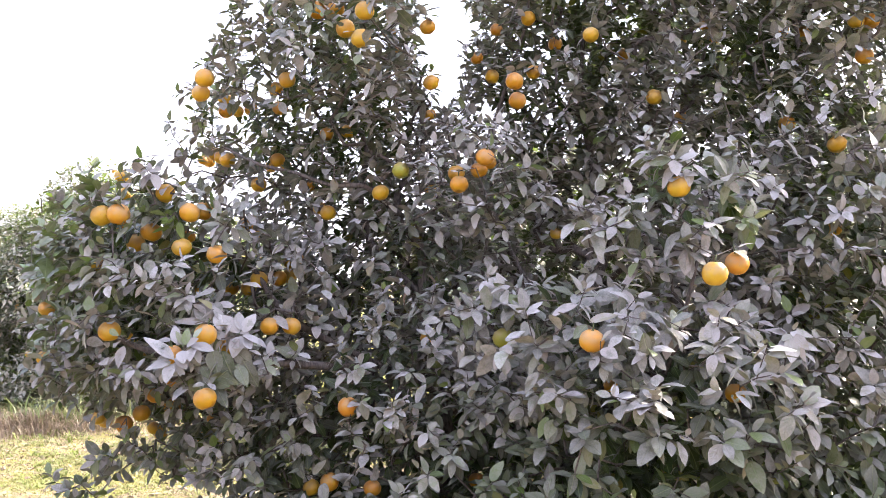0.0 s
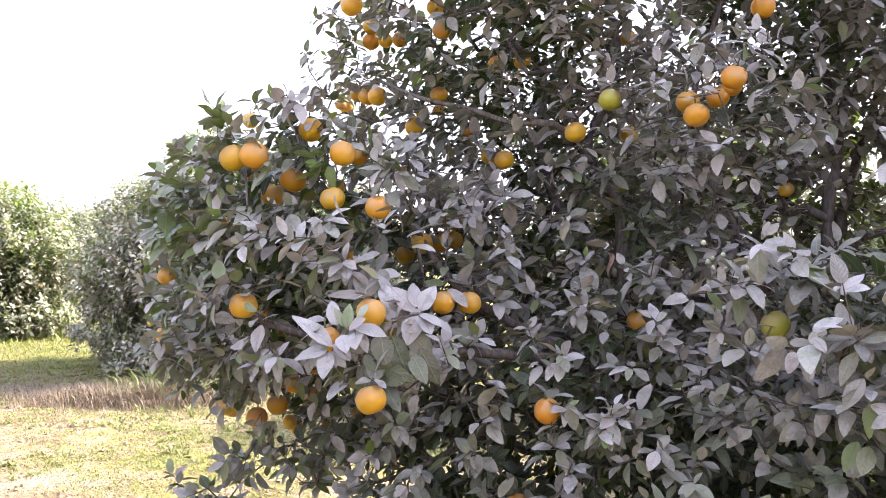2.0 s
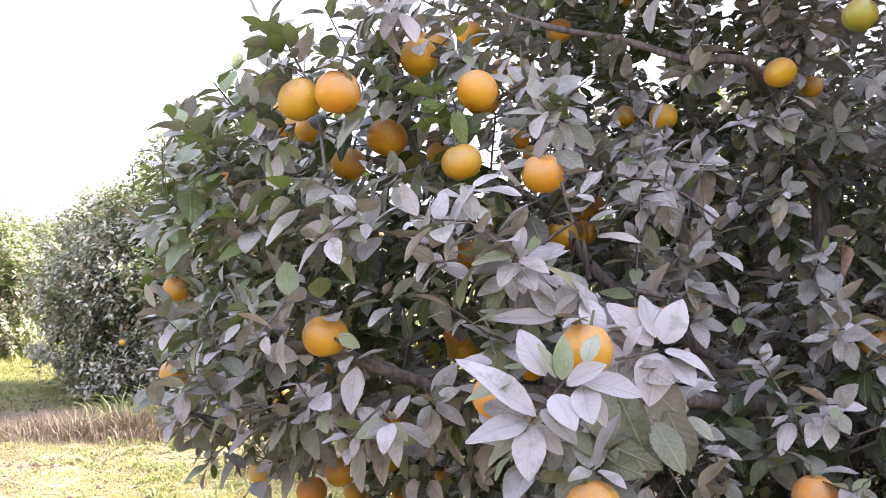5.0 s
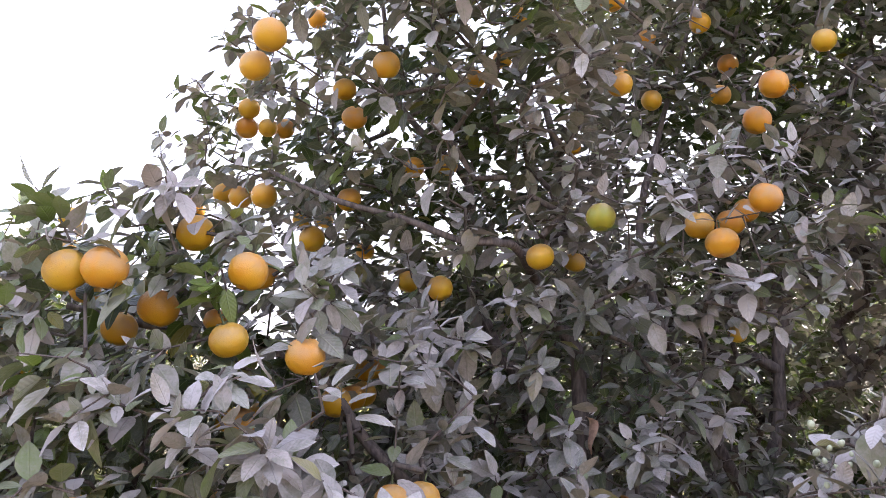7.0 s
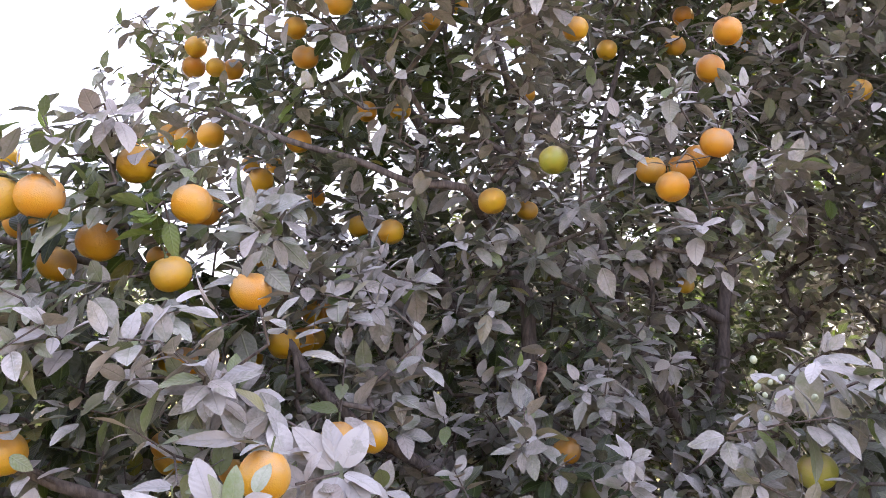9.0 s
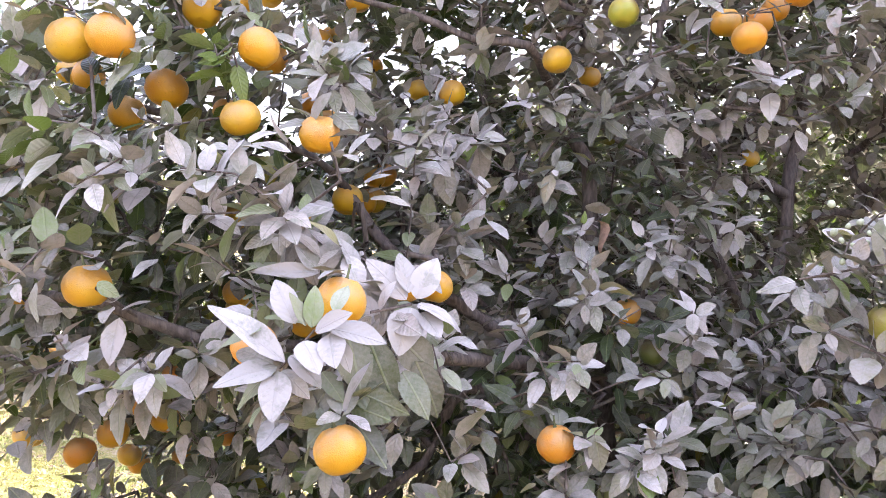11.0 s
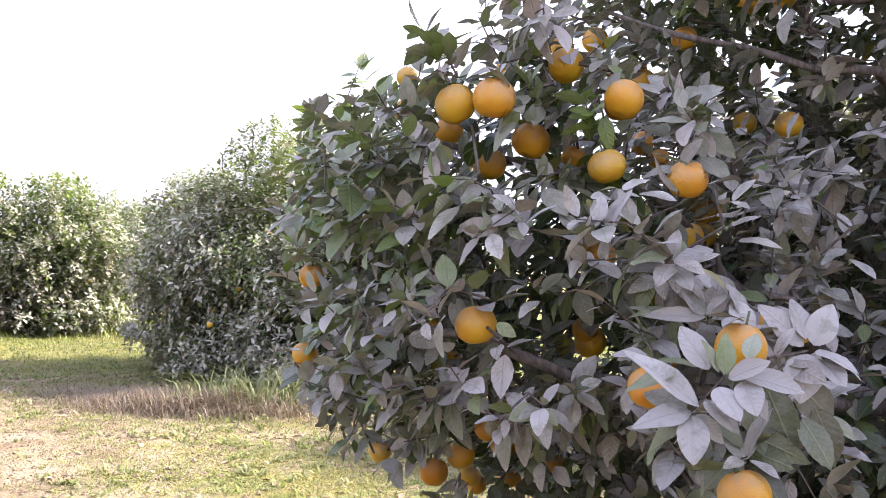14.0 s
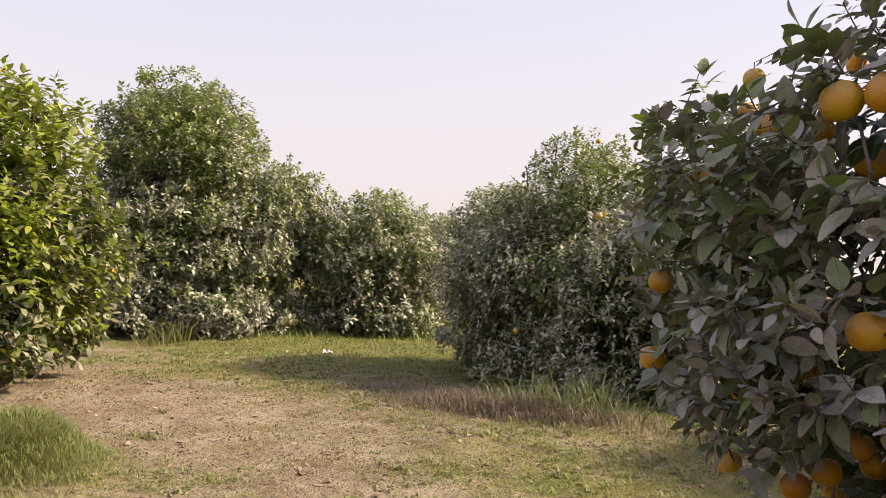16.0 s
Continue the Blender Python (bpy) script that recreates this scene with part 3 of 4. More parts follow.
LOW = [
    (-1.205, 3.56, 0.985, .037), (-1.37, 3.45, 0.93, .037), (-1.305, 3.475, 0.97, .037), (-1.27, 4.17, 0.74, .034),
    (-1.30, 3.60, 0.885, .030), (-1.29, 3.65, 0.85, .028), (-0.455, 3.15, 0.75, .036), (0.11, 3.47, 0.67, .036),
    (-1.56, 3.63, 0.93, .032), (-1.62, 3.83, 0.88, .032), (-1.08, 3.73, 0.90, .028), (-1.20, 3.73, 0.85, .026),
    (-0.29, 3.13, 0.73, .034), (-0.54, 3.23, 0.71, .034), (-1.16, 3.45, 1.11, .030), (-1.23, 3.43, 1.05, .034),
]
IN_MIDDLE = [
    (-0.27, 3.42, 1.88, .036), (-0.08, 3.43, 1.27, .035), (0.16, 3.10, 1.97, .036), (0.06, 3.11, 1.87, .036), (0.05, 3.20, 1.925, .034),
    (0.29, 3.27, 2.30, .036), (0.31, 3.40, 2.25, .037), (-0.07, 3.83, 1.93, .034), (0.14, 3.23, 1.94, .034), (0.53, 4.03, 1.73, .032),
    (0.18, 3.23, 1.97, .030), (0.44, 2.44, 1.32, .037), (0.60, 3.03, 1.11, .030),
]
ON_RIGHT = [
    (0.94, 3.66, 2.31, .036), (0.94, 4.29, 2.68, .036), (1.46, 4.43, 2.80, .036), (0.75, 2.60, 1.785, .036), (0.815, 2.475, 1.51, .038),
    (0.90, 2.53, 1.54, .036), (0.95, 2.73, 1.12, .036), (0.41, 3.93, 2.77, .036), (0.55, 4.03, 2.67, .036), (1.36, 4.23, 2.81, .036),
    (1.25, 4.33, 2.76, .034), (1.58, 3.83, 2.65, .038), (1.68, 3.83, 2.63, .036), (1.47, 3.53, 2.15, .036), (1.54, 3.23, 2.01, .037),
    (1.16, 4.03, 2.29, .036), (1.76, 3.43, 2.41, .036), (1.83, 3.63, 2.62, .034), (1.90, 3.63, 2.62, .034), (1.70, 3.63, 1.70, .032),
    (0.23, 3.93, 2.49, .034), (0.66, 3.63, 2.59, .036), (0.42, 3.83, 2.48, .034), (0.16, 4.03, 2.61, .032), (0.26, 4.03, 2.75, .032),
]
HALF_RIPE = [(-0.17, 3.23, 1.945, .034), (0.20, 2.85, 1.305, .036)]
GREEN_ONES = [(-0.045, 3.35, 1.18, .030)]


def fruit_mesh(name, radius, material, squat=0.92, ripple=0.012, seed=0):
    """A citrus fruit: a flattened ball with a dimple at either end and a faintly uneven skin."""
    vs, quads, tris = [], [], []
    rings, segs = 14, 20
    for i in range(1, rings):
        th = math.pi * i / rings
        for j in range(segs):
            ph = 2 * math.pi * j / segs
            d = Vector((math.sin(th) * math.cos(ph), math.sin(th) * math.sin(ph), math.cos(th)))
            r = radius * (1 + ripple * noise.noise(d * 2.2 + Vector((seed, 0, 0))) * 2)
            dip = 0.14 * math.exp(-(math.sin(th) / 0.22) ** 2)
            vs.append((d.x * r, d.y * r, d.z * r * squat * (1 - dip)))
    top, bottom = len(vs), len(vs) + 1
    vs += [(0, 0, radius * squat * 0.84), (0, 0, -radius * squat * 0.86)]
    for i in range(rings - 2):
        for j in range(segs):
            quads.append((i * segs + j, (i + 1) * segs + j, (i + 1) * segs + (j + 1) % segs, i * segs + (j + 1) % segs))
    for j in range(segs):
        tris.append((top, j, (j + 1) % segs))
        tris.append((bottom, (rings - 2) * segs + (j + 1) % segs, (rings - 2) * segs + j))
    return mesh_from(name, np.array(vs), [np.array(quads), np.array(tris)], material)


def calyx_mesh(name, length):
    """The short stalk with its five-lobed star of sepals, on top of a fruit of unit radius."""
    line = np.array([(0, 0, 0.70), (0.01, 0, 0.85), (0.03, 0.01, 1.0), (0.04, 0.02, 1.0 + length)]) * 0.036
    return tube(name, line, np.array([0.0052, 0.0042, 0.002, 0.0018]), STALK, 6)


def orange_kind(peel, label):
    holder = tagged(new("orange"), label, "orange", "oranges on the near tree")
    part("peel", peel, holder)
    part("stalk", CALYX, holder, "short green stalk")
    return holder


CALYX = calyx_mesh("stalk", 0.5)
PEELS = [fruit_mesh("peel", 0.036, RIPE, 0.90 + 0.03 * k, 0.014, 3.1 * k) for k in range(4)]
KINDS = [orange_kind(p, "ripe orange with dusty shoulders hanging among the leaves") for p in PEELS]
HALF = orange_kind(fruit_mesh("peel", 0.036, TURNING, 0.95, 0.012, 20), "yellow-green half-ripe orange hanging on the tree")
GREENS = orange_kind(fruit_mesh("peel", 0.036, UNRIPE, 0.97, 0.012, 30), "small dark green unripe orange on the tree")
ALL_FRUIT = []
free_kinds = {id(k): k for k in KINDS + [HALF, GREENS]}
fruit_rng = np.random.default_rng(5)
for spots, kinds in ((ON_TOWER, KINDS), (ON_TOWER_EDGE, KINDS), (ON_ARM, KINDS), (IN_ARM, KINDS), (ON_CLUSTER, KINDS), (LOW, KINDS),
                     (IN_MIDDLE, KINDS), (ON_RIGHT, KINDS), (HALF_RIPE, [HALF]), (GREEN_ONES, [GREENS])):
    for x, y, z, r in spots:
        kind = kinds[int(fruit_rng.integers(0, len(kinds)))]
        tilt = fruit_rng.uniform(-22, 22, 2)
        m = pose(x, y, z, tilt[0], tilt[1], fruit_rng.uniform(0, 360)) @ Matrix.Scale(r / 0.036, 4)
        if id(kind) in free_kinds:
            ob = free_kinds.pop(id(kind))
            ob.matrix_basis = m
        else:
            ob = copy_thing(kind, m)
            ob.matrix_basis = m
        ALL_FRUIT.append((x, y, z, r))
ALL_FRUIT = np.array(ALL_FRUIT)


# Leaves of the dusty bunches nearest the path: foot, tip, width, and 1 where the leaf is cleaner.
BUNCH_A = [
    ((-0.830, 2.545, 1.276), (-0.925, 2.545, 1.352), 0.85, 0), ((-0.840, 2.545, 1.270), (-0.912, 2.515, 1.265), 0.80, 0),
    ((-0.839, 2.545, 1.265), (-0.841, 2.500, 1.212), 1.00, 0), ((-0.842, 2.545, 1.265), (-0.904, 2.555, 1.227), 0.90, 1),
    ((-0.824, 2.545, 1.285), (-0.781, 2.515, 1.256), 1.00, 0), ((-0.835, 2.545, 1.265), (-0.795, 2.535, 1.238), 0.90, 0),
    ((-0.809, 2.545, 1.303), (-0.786, 2.495, 1.277), 1.00, 0), ((-0.861, 2.545, 1.317), (-0.934, 2.605, 1.295), 0.90, 1),
    ((-0.846, 2.545, 1.274), (-0.901, 2.595, 1.294), 0.90, 0),
]
BUNCH_B = [
    ((-0.805, 2.548, 1.322), (-0.825, 2.548, 1.366), 0.75, 1), ((-0.798, 2.548, 1.320), (-0.793, 2.558, 1.375), 0.80, 1),
    ((-0.769, 2.548, 1.341), (-0.755, 2.568, 1.379), 0.90, 1), ((-0.793, 2.548, 1.315), (-0.749, 2.518, 1.344), 0.75, 0),
    ((-0.780, 2.548, 1.321), (-0.702, 2.528, 1.307), 0.75, 0), ((-0.775, 2.548, 1.313), (-0.766, 2.498, 1.279), 1.00, 0),
    ((-0.818, 2.548, 1.325), (-0.853, 2.588, 1.385), 0.80, 0), ((-0.767, 2.548, 1.307), (-0.742, 2.528, 1.273), 0.90, 0),
]
BUNCH_C = [
    ((-0.668, 2.690, 1.347), (-0.721, 2.690, 1.412), 0.95, 0), ((-0.665, 2.690, 1.357), (-0.677, 2.720, 1.418), 0.85, 0),
    ((-0.654, 2.690, 1.349), (-0.624, 2.700, 1.414), 1.00, 0), ((-0.652, 2.690, 1.341), (-0.597, 2.660, 1.326), 1.00, 0),
    ((-0.662, 2.690, 1.336), (-0.680, 2.640, 1.285), 1.25, 0), ((-0.646, 2.690, 1.329), (-0.620, 2.650, 1.299), 1.00, 0),
    ((-0.674, 2.690, 1.353), (-0.739, 2.710, 1.384), 0.80, 0), ((-0.633, 2.690, 1.333), (-0.573, 2.700, 1.306), 0.90, 0),
    ((-0.700, 2.690, 1.349), (-0.716, 2.690, 1.307), 1.00, 0),
]
BUNCH_D = [
    ((-0.791, 2.745, 1.384), (-0.778, 2.755, 1.441), 1.25, 0), ((-0.800, 2.745, 1.386), (-0.834, 2.745, 1.428), 1.00, 0),
    ((-0.798, 2.745, 1.383), (-0.896, 2.715, 1.387), 0.60, 0), ((-0.738, 2.745, 1.382), (-0.768, 2.735, 1.438), 0.80, 0),
    ((-0.832, 2.745, 1.372), (-0.904, 2.765, 1.416), 0.90, 1), ((-0.783, 2.745, 1.381), (-0.731, 2.745, 1.396), 0.80, 0),
]
BUNCH_LOW = [
    ((-0.753, 2.680, 1.295), (-0.729, 2.650, 1.220), 1.25, 1), ((-0.723, 2.680, 1.291), (-0.682, 2.660, 1.192), 1.15, 1),
    ((-0.677, 2.680, 1.292), (-0.625, 2.680, 1.241), 1.20, 1), ((-0.654, 2.680, 1.259), (-0.608, 2.700, 1.164), 1.05, 1),
    ((-0.673, 2.680, 1.243), (-0.633, 2.650, 1.184), 0.95, 1), ((-0.752, 2.680, 1.221), (-0.666, 2.650, 1.187), 0.85, 1),
    ((-0.746, 2.680, 1.194), (-0.696, 2.640, 1.184), 1.00, 1), ((-0.757, 2.680, 1.191), (-0.808, 2.650, 1.148), 1.10, 1),
    ((-0.789, 2.680, 1.242), (-0.756, 2.650, 1.210), 0.90, 1), ((-0.741, 2.680, 1.172), (-0.696, 2.630, 1.124), 0.90, 1),
    ((-0.780, 2.680, 1.217), (-0.823, 2.690, 1.157), 1.00, 1),
]


def placed_leaves(leaves, rng):
    """Leaves of given foot, tip and width, faces up and outward, as rosettes() returns them."""
    foot, tip = np.array([l[0] for l in leaves]), np.array([l[1] for l in leaves])
    low = (foot[:, 2] < 1.31) & (foot[:, 1] > 2.66)
    face = np.where(low[:, None], np.array([[0.15, -0.9, 0.35]]), np.array([[-0.05, -0.62, 0.75]])) + rng.standard_normal(foot.shape) * 0.22
    size = np.linalg.norm(tip - foot, axis=1)
    return foot, leaf_frames(tip - foot, face, rng), size, np.array([l[2] for l in leaves]) * 1.10 * np.clip(0.078 / size, 0.72, 1.05), np.zeros(len(leaves), int)


def near_tree():
    rng = np.random.default_rng(11)
    tree = tagged(new("orange_tree"), "dust-covered citrus tree with low spreading limbs", "tree", "orchard trees")
    lines = []
    for name, (points, r0, r1) in NEAR_LIMBS.items():
        line = smooth_line(points)
        lines.append(line)
        s = np.linspace(0, 1, len(line))
        part("trunk" if name == "trunk" else "limb", tube("limb", line, r0 + (r1 - r0) * s ** 0.8, BARK, 10, rng), tree)
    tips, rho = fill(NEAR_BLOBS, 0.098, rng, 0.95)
    more, more_rho = fill(NEAR_BLOBS[4:11], 0.17, rng, 0.5)
    backing = np.array([(-0.86, 2.67, 1.30), (-0.72, 2.67, 1.33), (-0.66, 2.79, 1.36), (-0.80, 2.70, 1.24), (-0.70, 2.74, 1.22), (-0.62, 2.78, 1.27),
                        (-0.88, 2.70, 1.22), (-0.76, 2.78, 1.42), (-0.70, 2.72, 1.15), (-0.82, 2.68, 1.16), (-0.60, 2.80, 1.20), (-0.90, 2.76, 1.36)])
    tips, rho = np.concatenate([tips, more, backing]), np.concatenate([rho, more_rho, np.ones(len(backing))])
    hang = ALL_FRUIT[:, :3] + np.array([0.003, 0.002, 0.052])
    # loose leaf bunches on the arm nearest the path, white with dust
    bunches = np.array([(-0.838, 2.565, 1.265), (-0.795, 2.57, 1.315), (-0.66, 2.70, 1.340), (-0.79, 2.755, 1.380), (-0.745, 2.70, 1.27)])
    bunch = [leaf for leaves in (BUNCH_A, BUNCH_B, BUNCH_C, BUNCH_D, BUNCH_LOW) for leaf in leaves]
    # fresh green shoots standing out of the alley side
    shoots = np.array([(-1.456, 2.90, 1.735), (-1.50, 2.96, 1.69), (-1.40, 2.95, 1.70), (-1.90, 3.95, 1.95), (-1.82, 3.72, 1.92), (-1.736, 3.324, 1.585), (-1.75, 3.99, 2.11),
                       (-1.69, 3.95, 1.99), (-1.31, 2.97, 1.92), (-1.26, 2.95, 1.87), (-1.36, 2.94, 1.575), (-1.50, 2.96, 1.60), (-1.06, 3.00, 1.81), (-1.10, 2.95, 1.79),
                       (-1.26, 2.83, 1.615), (-1.467, 3.858, 2.12), (-1.62, 3.40, 1.66), (-1.55, 3.20, 1.72)])
    near = np.linalg.norm(tips[:, None] - hang[None], axis=2).min(1)
    # a gap between the two towers of the crown lets the sky through
    split = (np.abs(tips[:, 0]) < 0.11 - 0.05 * np.clip(2.9 - tips[:, 2], 0, 1)) & (tips[:, 2] > 2.38)
    ok = (near > 0.05) & ~split
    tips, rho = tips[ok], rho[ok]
    every = np.concatenate([tips, hang, bunches, shoots])
    across = ALL_FRUIT[:, :1]
    to_path = unit(np.where(across > 0.05, np.array([0.0, 0.4, 1.48]), np.where(across < -0.9, np.array([-0.93, 1.3, 1.46]), np.array([-0.7, 0.9, 1.45]))) - ALL_FRUIT[:, :3])
    open_side = np.concatenate([ALL_FRUIT] + [np.concatenate([ALL_FRUIT[:, :3] + to_path * s, ALL_FRUIT[:, 3:] * 0.7], axis=1) for s in (0.05, 0.10, 0.15)])
    before = np.concatenate([ALL_FRUIT] + [np.concatenate([ALL_FRUIT[:, :3] + to_path * s, ALL_FRUIT[:, 3:] * 0.85], axis=1) for s in np.arange(0.04, 0.42, 0.04)])
    nodes, parent, end = grow(lines, every, TREE + np.array([0, 0, 0.5]), 0.06, rng, open_side)
    part("twig_work", twig_mesh("twig_work", nodes, parent, BARK, 0.0013, 0.38, avoid=before), tree, kind="stuff")
    way = every - nodes[np.maximum(parent[end], 0)]
    out = every - np.array([0.2, 4.0, 1.3])
    way = unit(way) + 0.5 * unit(out) + np.array([0, 0, 0.45]) + rng.standard_normal(way.shape) * 0.25
    nt, nh = len(tips), len(hang)
    groups = [rosettes(tips, way[:nt], rng, 6, 10, (0.036, 0.080), 0.06, 0.95, 0.50, 0.68),
              rosettes(hang, way[nt:nt + nh] + np.array([0, 0, 0.8]), rng, 3, 5, (0.05, 0.085), 0.03, 1.0, 0.9),
              placed_leaves(bunch, rng),
              rosettes(shoots, way[-len(shoots):] + np.array([-0.5, -0.2, 0.9]), rng, 10, 15, (0.055, 0.090), 0.085, 0.8, 0.25)]
    # leaves along the twigs
    along = np.nonzero((parent >= 0) & (rng.random(len(parent)) < 0.20))[0]
    side = rng.standard_normal((len(along), 3)) + np.array([0, 0, 0.2])
    groups.append((nodes[along], leaf_frames(side, np.array([[0, 0, 1.0]]) + rng.standard_normal((len(along), 3)) * 0.4, rng),
                   rng.uniform(0.035, 0.085, len(along)), rng.uniform(0.85, 1.2, len(along)), np.zeros(len(along), int)))
    at, turn, size, wide = (np.concatenate([g[k] for g in groups]) for k in range(4))
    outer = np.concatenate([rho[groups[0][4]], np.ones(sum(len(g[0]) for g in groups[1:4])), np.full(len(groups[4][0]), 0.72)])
    kind = np.repeat(np.arange(5), [len(g[0]) for g in groups])
    cap, hero, shoot = kind == 1, kind == 2, kind == 3
    # dust lies in patches; the outer shoots by the alley and the top are fresh
    fresh = np.array([noise.noise(Vector(q * 1.6 + 4)) for q in at])
    alley = np.clip((-1.15 - at[:, 0]) / 0.6, 0, 1) * np.clip((at[:, 2] - 0.9) / 0.5, 0, 1)
    top = np.clip((at[:, 2] - 2.2) / 1.0, 0, 1)
    arm = np.clip((-0.75 - at[:, 0]) / 0.35, 0, 1)
    dust = np.clip(0.86 + 0.25 * fresh - 0.02 * arm - 0.30 * alley - 0.20 * top + rng.standard_normal(len(at)) * (0.16 + 0.18 * arm), 0, 1.1)
    young = np.clip(0.15 + 0.65 * alley + 0.35 * top + 0.5 * fresh + rng.standard_normal(len(at)) * 0.25, 0, 1)
    # shade on the low leaves, strongest towards +x, put in as less dust
    dust = dust - (0.16 + 0.44 * np.clip((at[:, 0] + 0.2) / 0.4, 0, 1)) * np.clip((1.2 - at[:, 2]) / 0.4, 0, 1)
    low_front = np.clip((2.95 - at[:, 1]) / 0.3, 0, 1)
    size = size * (1 + 0.12 * low_front * (at[:, 0] > 0.1) * ~hero)
    dust *= np.clip((outer - 0.45) / 0.38, 0.14, 1)    # inner leaves get less dust, painting in the crown's shaded inside
    dust[hero] = [1.26 - 0.16 * rng.random() if clean < 0.5 else rng.uniform(0.30, 0.60) for *_, clean in bunch]
    # they lose fresh green as well, part of the same painted shade
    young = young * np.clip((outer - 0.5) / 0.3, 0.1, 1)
    ridged = hero & (at[:, 2] < 1.31) & (at[:, 1] > 2.66)
    for spot in ((0.62, 2.85, 1.97), (0.80, 2.80, 1.92), (0.97, 2.58, 1.72), (-1.34, 3.0, 1.95), (-0.95, 2.95, 1.72), (1.45, 3.0, 1.35)):
        g = np.exp(-(np.linalg.norm(at - np.array(spot), axis=1) / 0.11) ** 2)
        dust, young = dust * (1 - 0.75 * g), np.clip(young + 0.9 * g, 0, 1)
    dust = np.where(shoot, rng.uniform(0.0, 0.9, len(at)), dust)
    young = np.where(shoot, rng.uniform(0.3, 1.0, len(at)), young)
    one = rng.random(len(at))
    lot = 0.03 + 0.05 * arm
    dust = np.where(one < lot, 0.25, dust)
    young = np.where(one < lot, 0.8, young)
    # nothing grows through a fruit or hangs close before it
    middle = at + turn[:, :, 0] * (size * 0.5)[:, None]
    clear = np.ones(len(at), bool)
    for c, r, d, share in zip(ALL_FRUIT[:, :3], ALL_FRUIT[:, 3], to_path, rng.uniform(0.72, 1.05, len(ALL_FRUIT))):
        rel = middle - c
        t = np.where((hero & (c[2] > 1.2)) | cap, 0, np.clip(rel @ d, 0, 0.42))
        gap = np.linalg.norm(rel - t[:, None] * d, axis=1)
        clear &= ~(cap & (np.linalg.norm(rel, axis=1) < r * 2.2) & (rel[:, 2] < 0.35 * r))
        clear &= gap > np.where(t > 0.01, r * share + 0.009, np.where(cap, r * 1.02, r + 0.004))
    # the dusty bunches stand free of other leaves
    clear &= cap | (np.linalg.norm((middle - np.array([-0.76, 2.48, 1.28])) / np.array([0.20, 0.15, 0.15]), axis=1) > 1)
    # some bare stretches of limb show between the leaves
    bare = np.concatenate([smooth_line(NEAR_LIMBS["low limb"][0][3:8], 0.03), smooth_line(NEAR_LIMBS["arm limb"][0][2:7], 0.03), smooth_line(NEAR_LIMBS["main limb"][0][1:3], 0.03)])
    for q in bare:
        d = unit(np.array([-0.78, 1.40, 1.42]) - q)
        rel = middle - q
        t = np.clip(rel @ d, 0, 0.65)
        clear &= (np.linalg.norm(rel - t[:, None] * d, axis=1) > 0.036) | hero | cap
    clear |= hero
    # the curled dead leaf hangs free
    withered = np.array([-0.157, 3.345, 1.444])
    rel = middle - withered
    d = unit(np.array([-0.6, 1.45, 1.47]) - withered)
    clear &= (np.linalg.norm(rel - np.clip(rel @ d, 0, 0.6)[:, None] * d, axis=1) > 0.05) | hero | cap
    at, turn, size, wide, dust, young, middle, ridged = (a[clear] for a in (at, turn, size, wide, dust, young, middle, ridged))
    # single leaves where the path comes closest
    close = np.argsort(np.linalg.norm((middle - np.array([-0.8, 2.3, 1.3])) * np.array([1, 1.3, 1.2]), axis=1))[:300]
    rest = np.ones(len(at), bool)
    rest[close] = False
    front = (middle[:, 1] < 3.75 - 0.9 * np.clip(middle[:, 0] + 0.4, 0, 0.8)) & (middle[:, 2] < 2.15)
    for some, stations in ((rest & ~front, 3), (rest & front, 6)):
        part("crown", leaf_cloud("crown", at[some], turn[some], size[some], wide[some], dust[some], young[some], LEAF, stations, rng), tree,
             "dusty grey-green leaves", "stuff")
    shapes = []
    for fold, droop, wave, twist in ((0.18, 0.18, 0.014, 0.0), (0.08, 0.32, 0.02, 0.1), (0.30, 0.08, 0.016, 0.22), (0.14, 0.24, 0.025, -0.22)):
        vs, tris, quads, uvs = leaf_shape(8, fold, droop, wave, twist, 0.76 + fold * 0.4, 0.78)
        for d, y in ((1.27, 0.1), (1.16, 0.1), (0.9, 0.2), (0.45, 0.7)):
            n = len(vs)
            shapes.append((mesh_from("leaf", vs, [tris, quads], LEAF, uv=uvs, dust=np.full(n, d), young=np.full(n, y)), d))
    vs, tris, quads, uvs = leaf_shape(22, 0.12, 0.22, 0.02, 0.1, 0.78, 0.8, 0.022)
    wrinkled = [mesh_from("leaf", vs, [tris, quads], LEAF, uv=uvs, dust=np.full(len(vs), d), young=np.full(len(vs), y)) for d, y in ((0.42, 0.05), (0.28, 0.25))]
    for i in close:
        choice = wrinkled if ridged[i] else [me for me, d in shapes if abs(d - dust[i]) < 0.2] or [shapes[3][0]]
        ob = part("leaf", choice[int(rng.integers(0, len(choice)))], tree)
        m = Matrix(turn[i].tolist()).to_4x4()
        m.translation = Vector(at[i])
        ob.matrix_basis = m @ Matrix.Diagonal((size[i], size[i] * wide[i], size[i], 1))
    # knots of pale flower buds on the arm towards the path
    bud = fruit_mesh("flower_bud", 1.0, BUD, 1.25, 0.0)
    for centre in ((0.05, 2.72, 1.465), (0.82, 2.45, 1.11)):
        for k in range(12):
            spot = np.array(centre) + rng.standard_normal(3) * np.array([0.022, 0.016, 0.020])
            part("flower_bud", bud, tree, "small pale green flower bud").matrix_basis = (
                pose(*spot, *rng.uniform(-50, 50, 3)) @ Matrix.Scale(rng.uniform(0.0035, 0.006), 4))
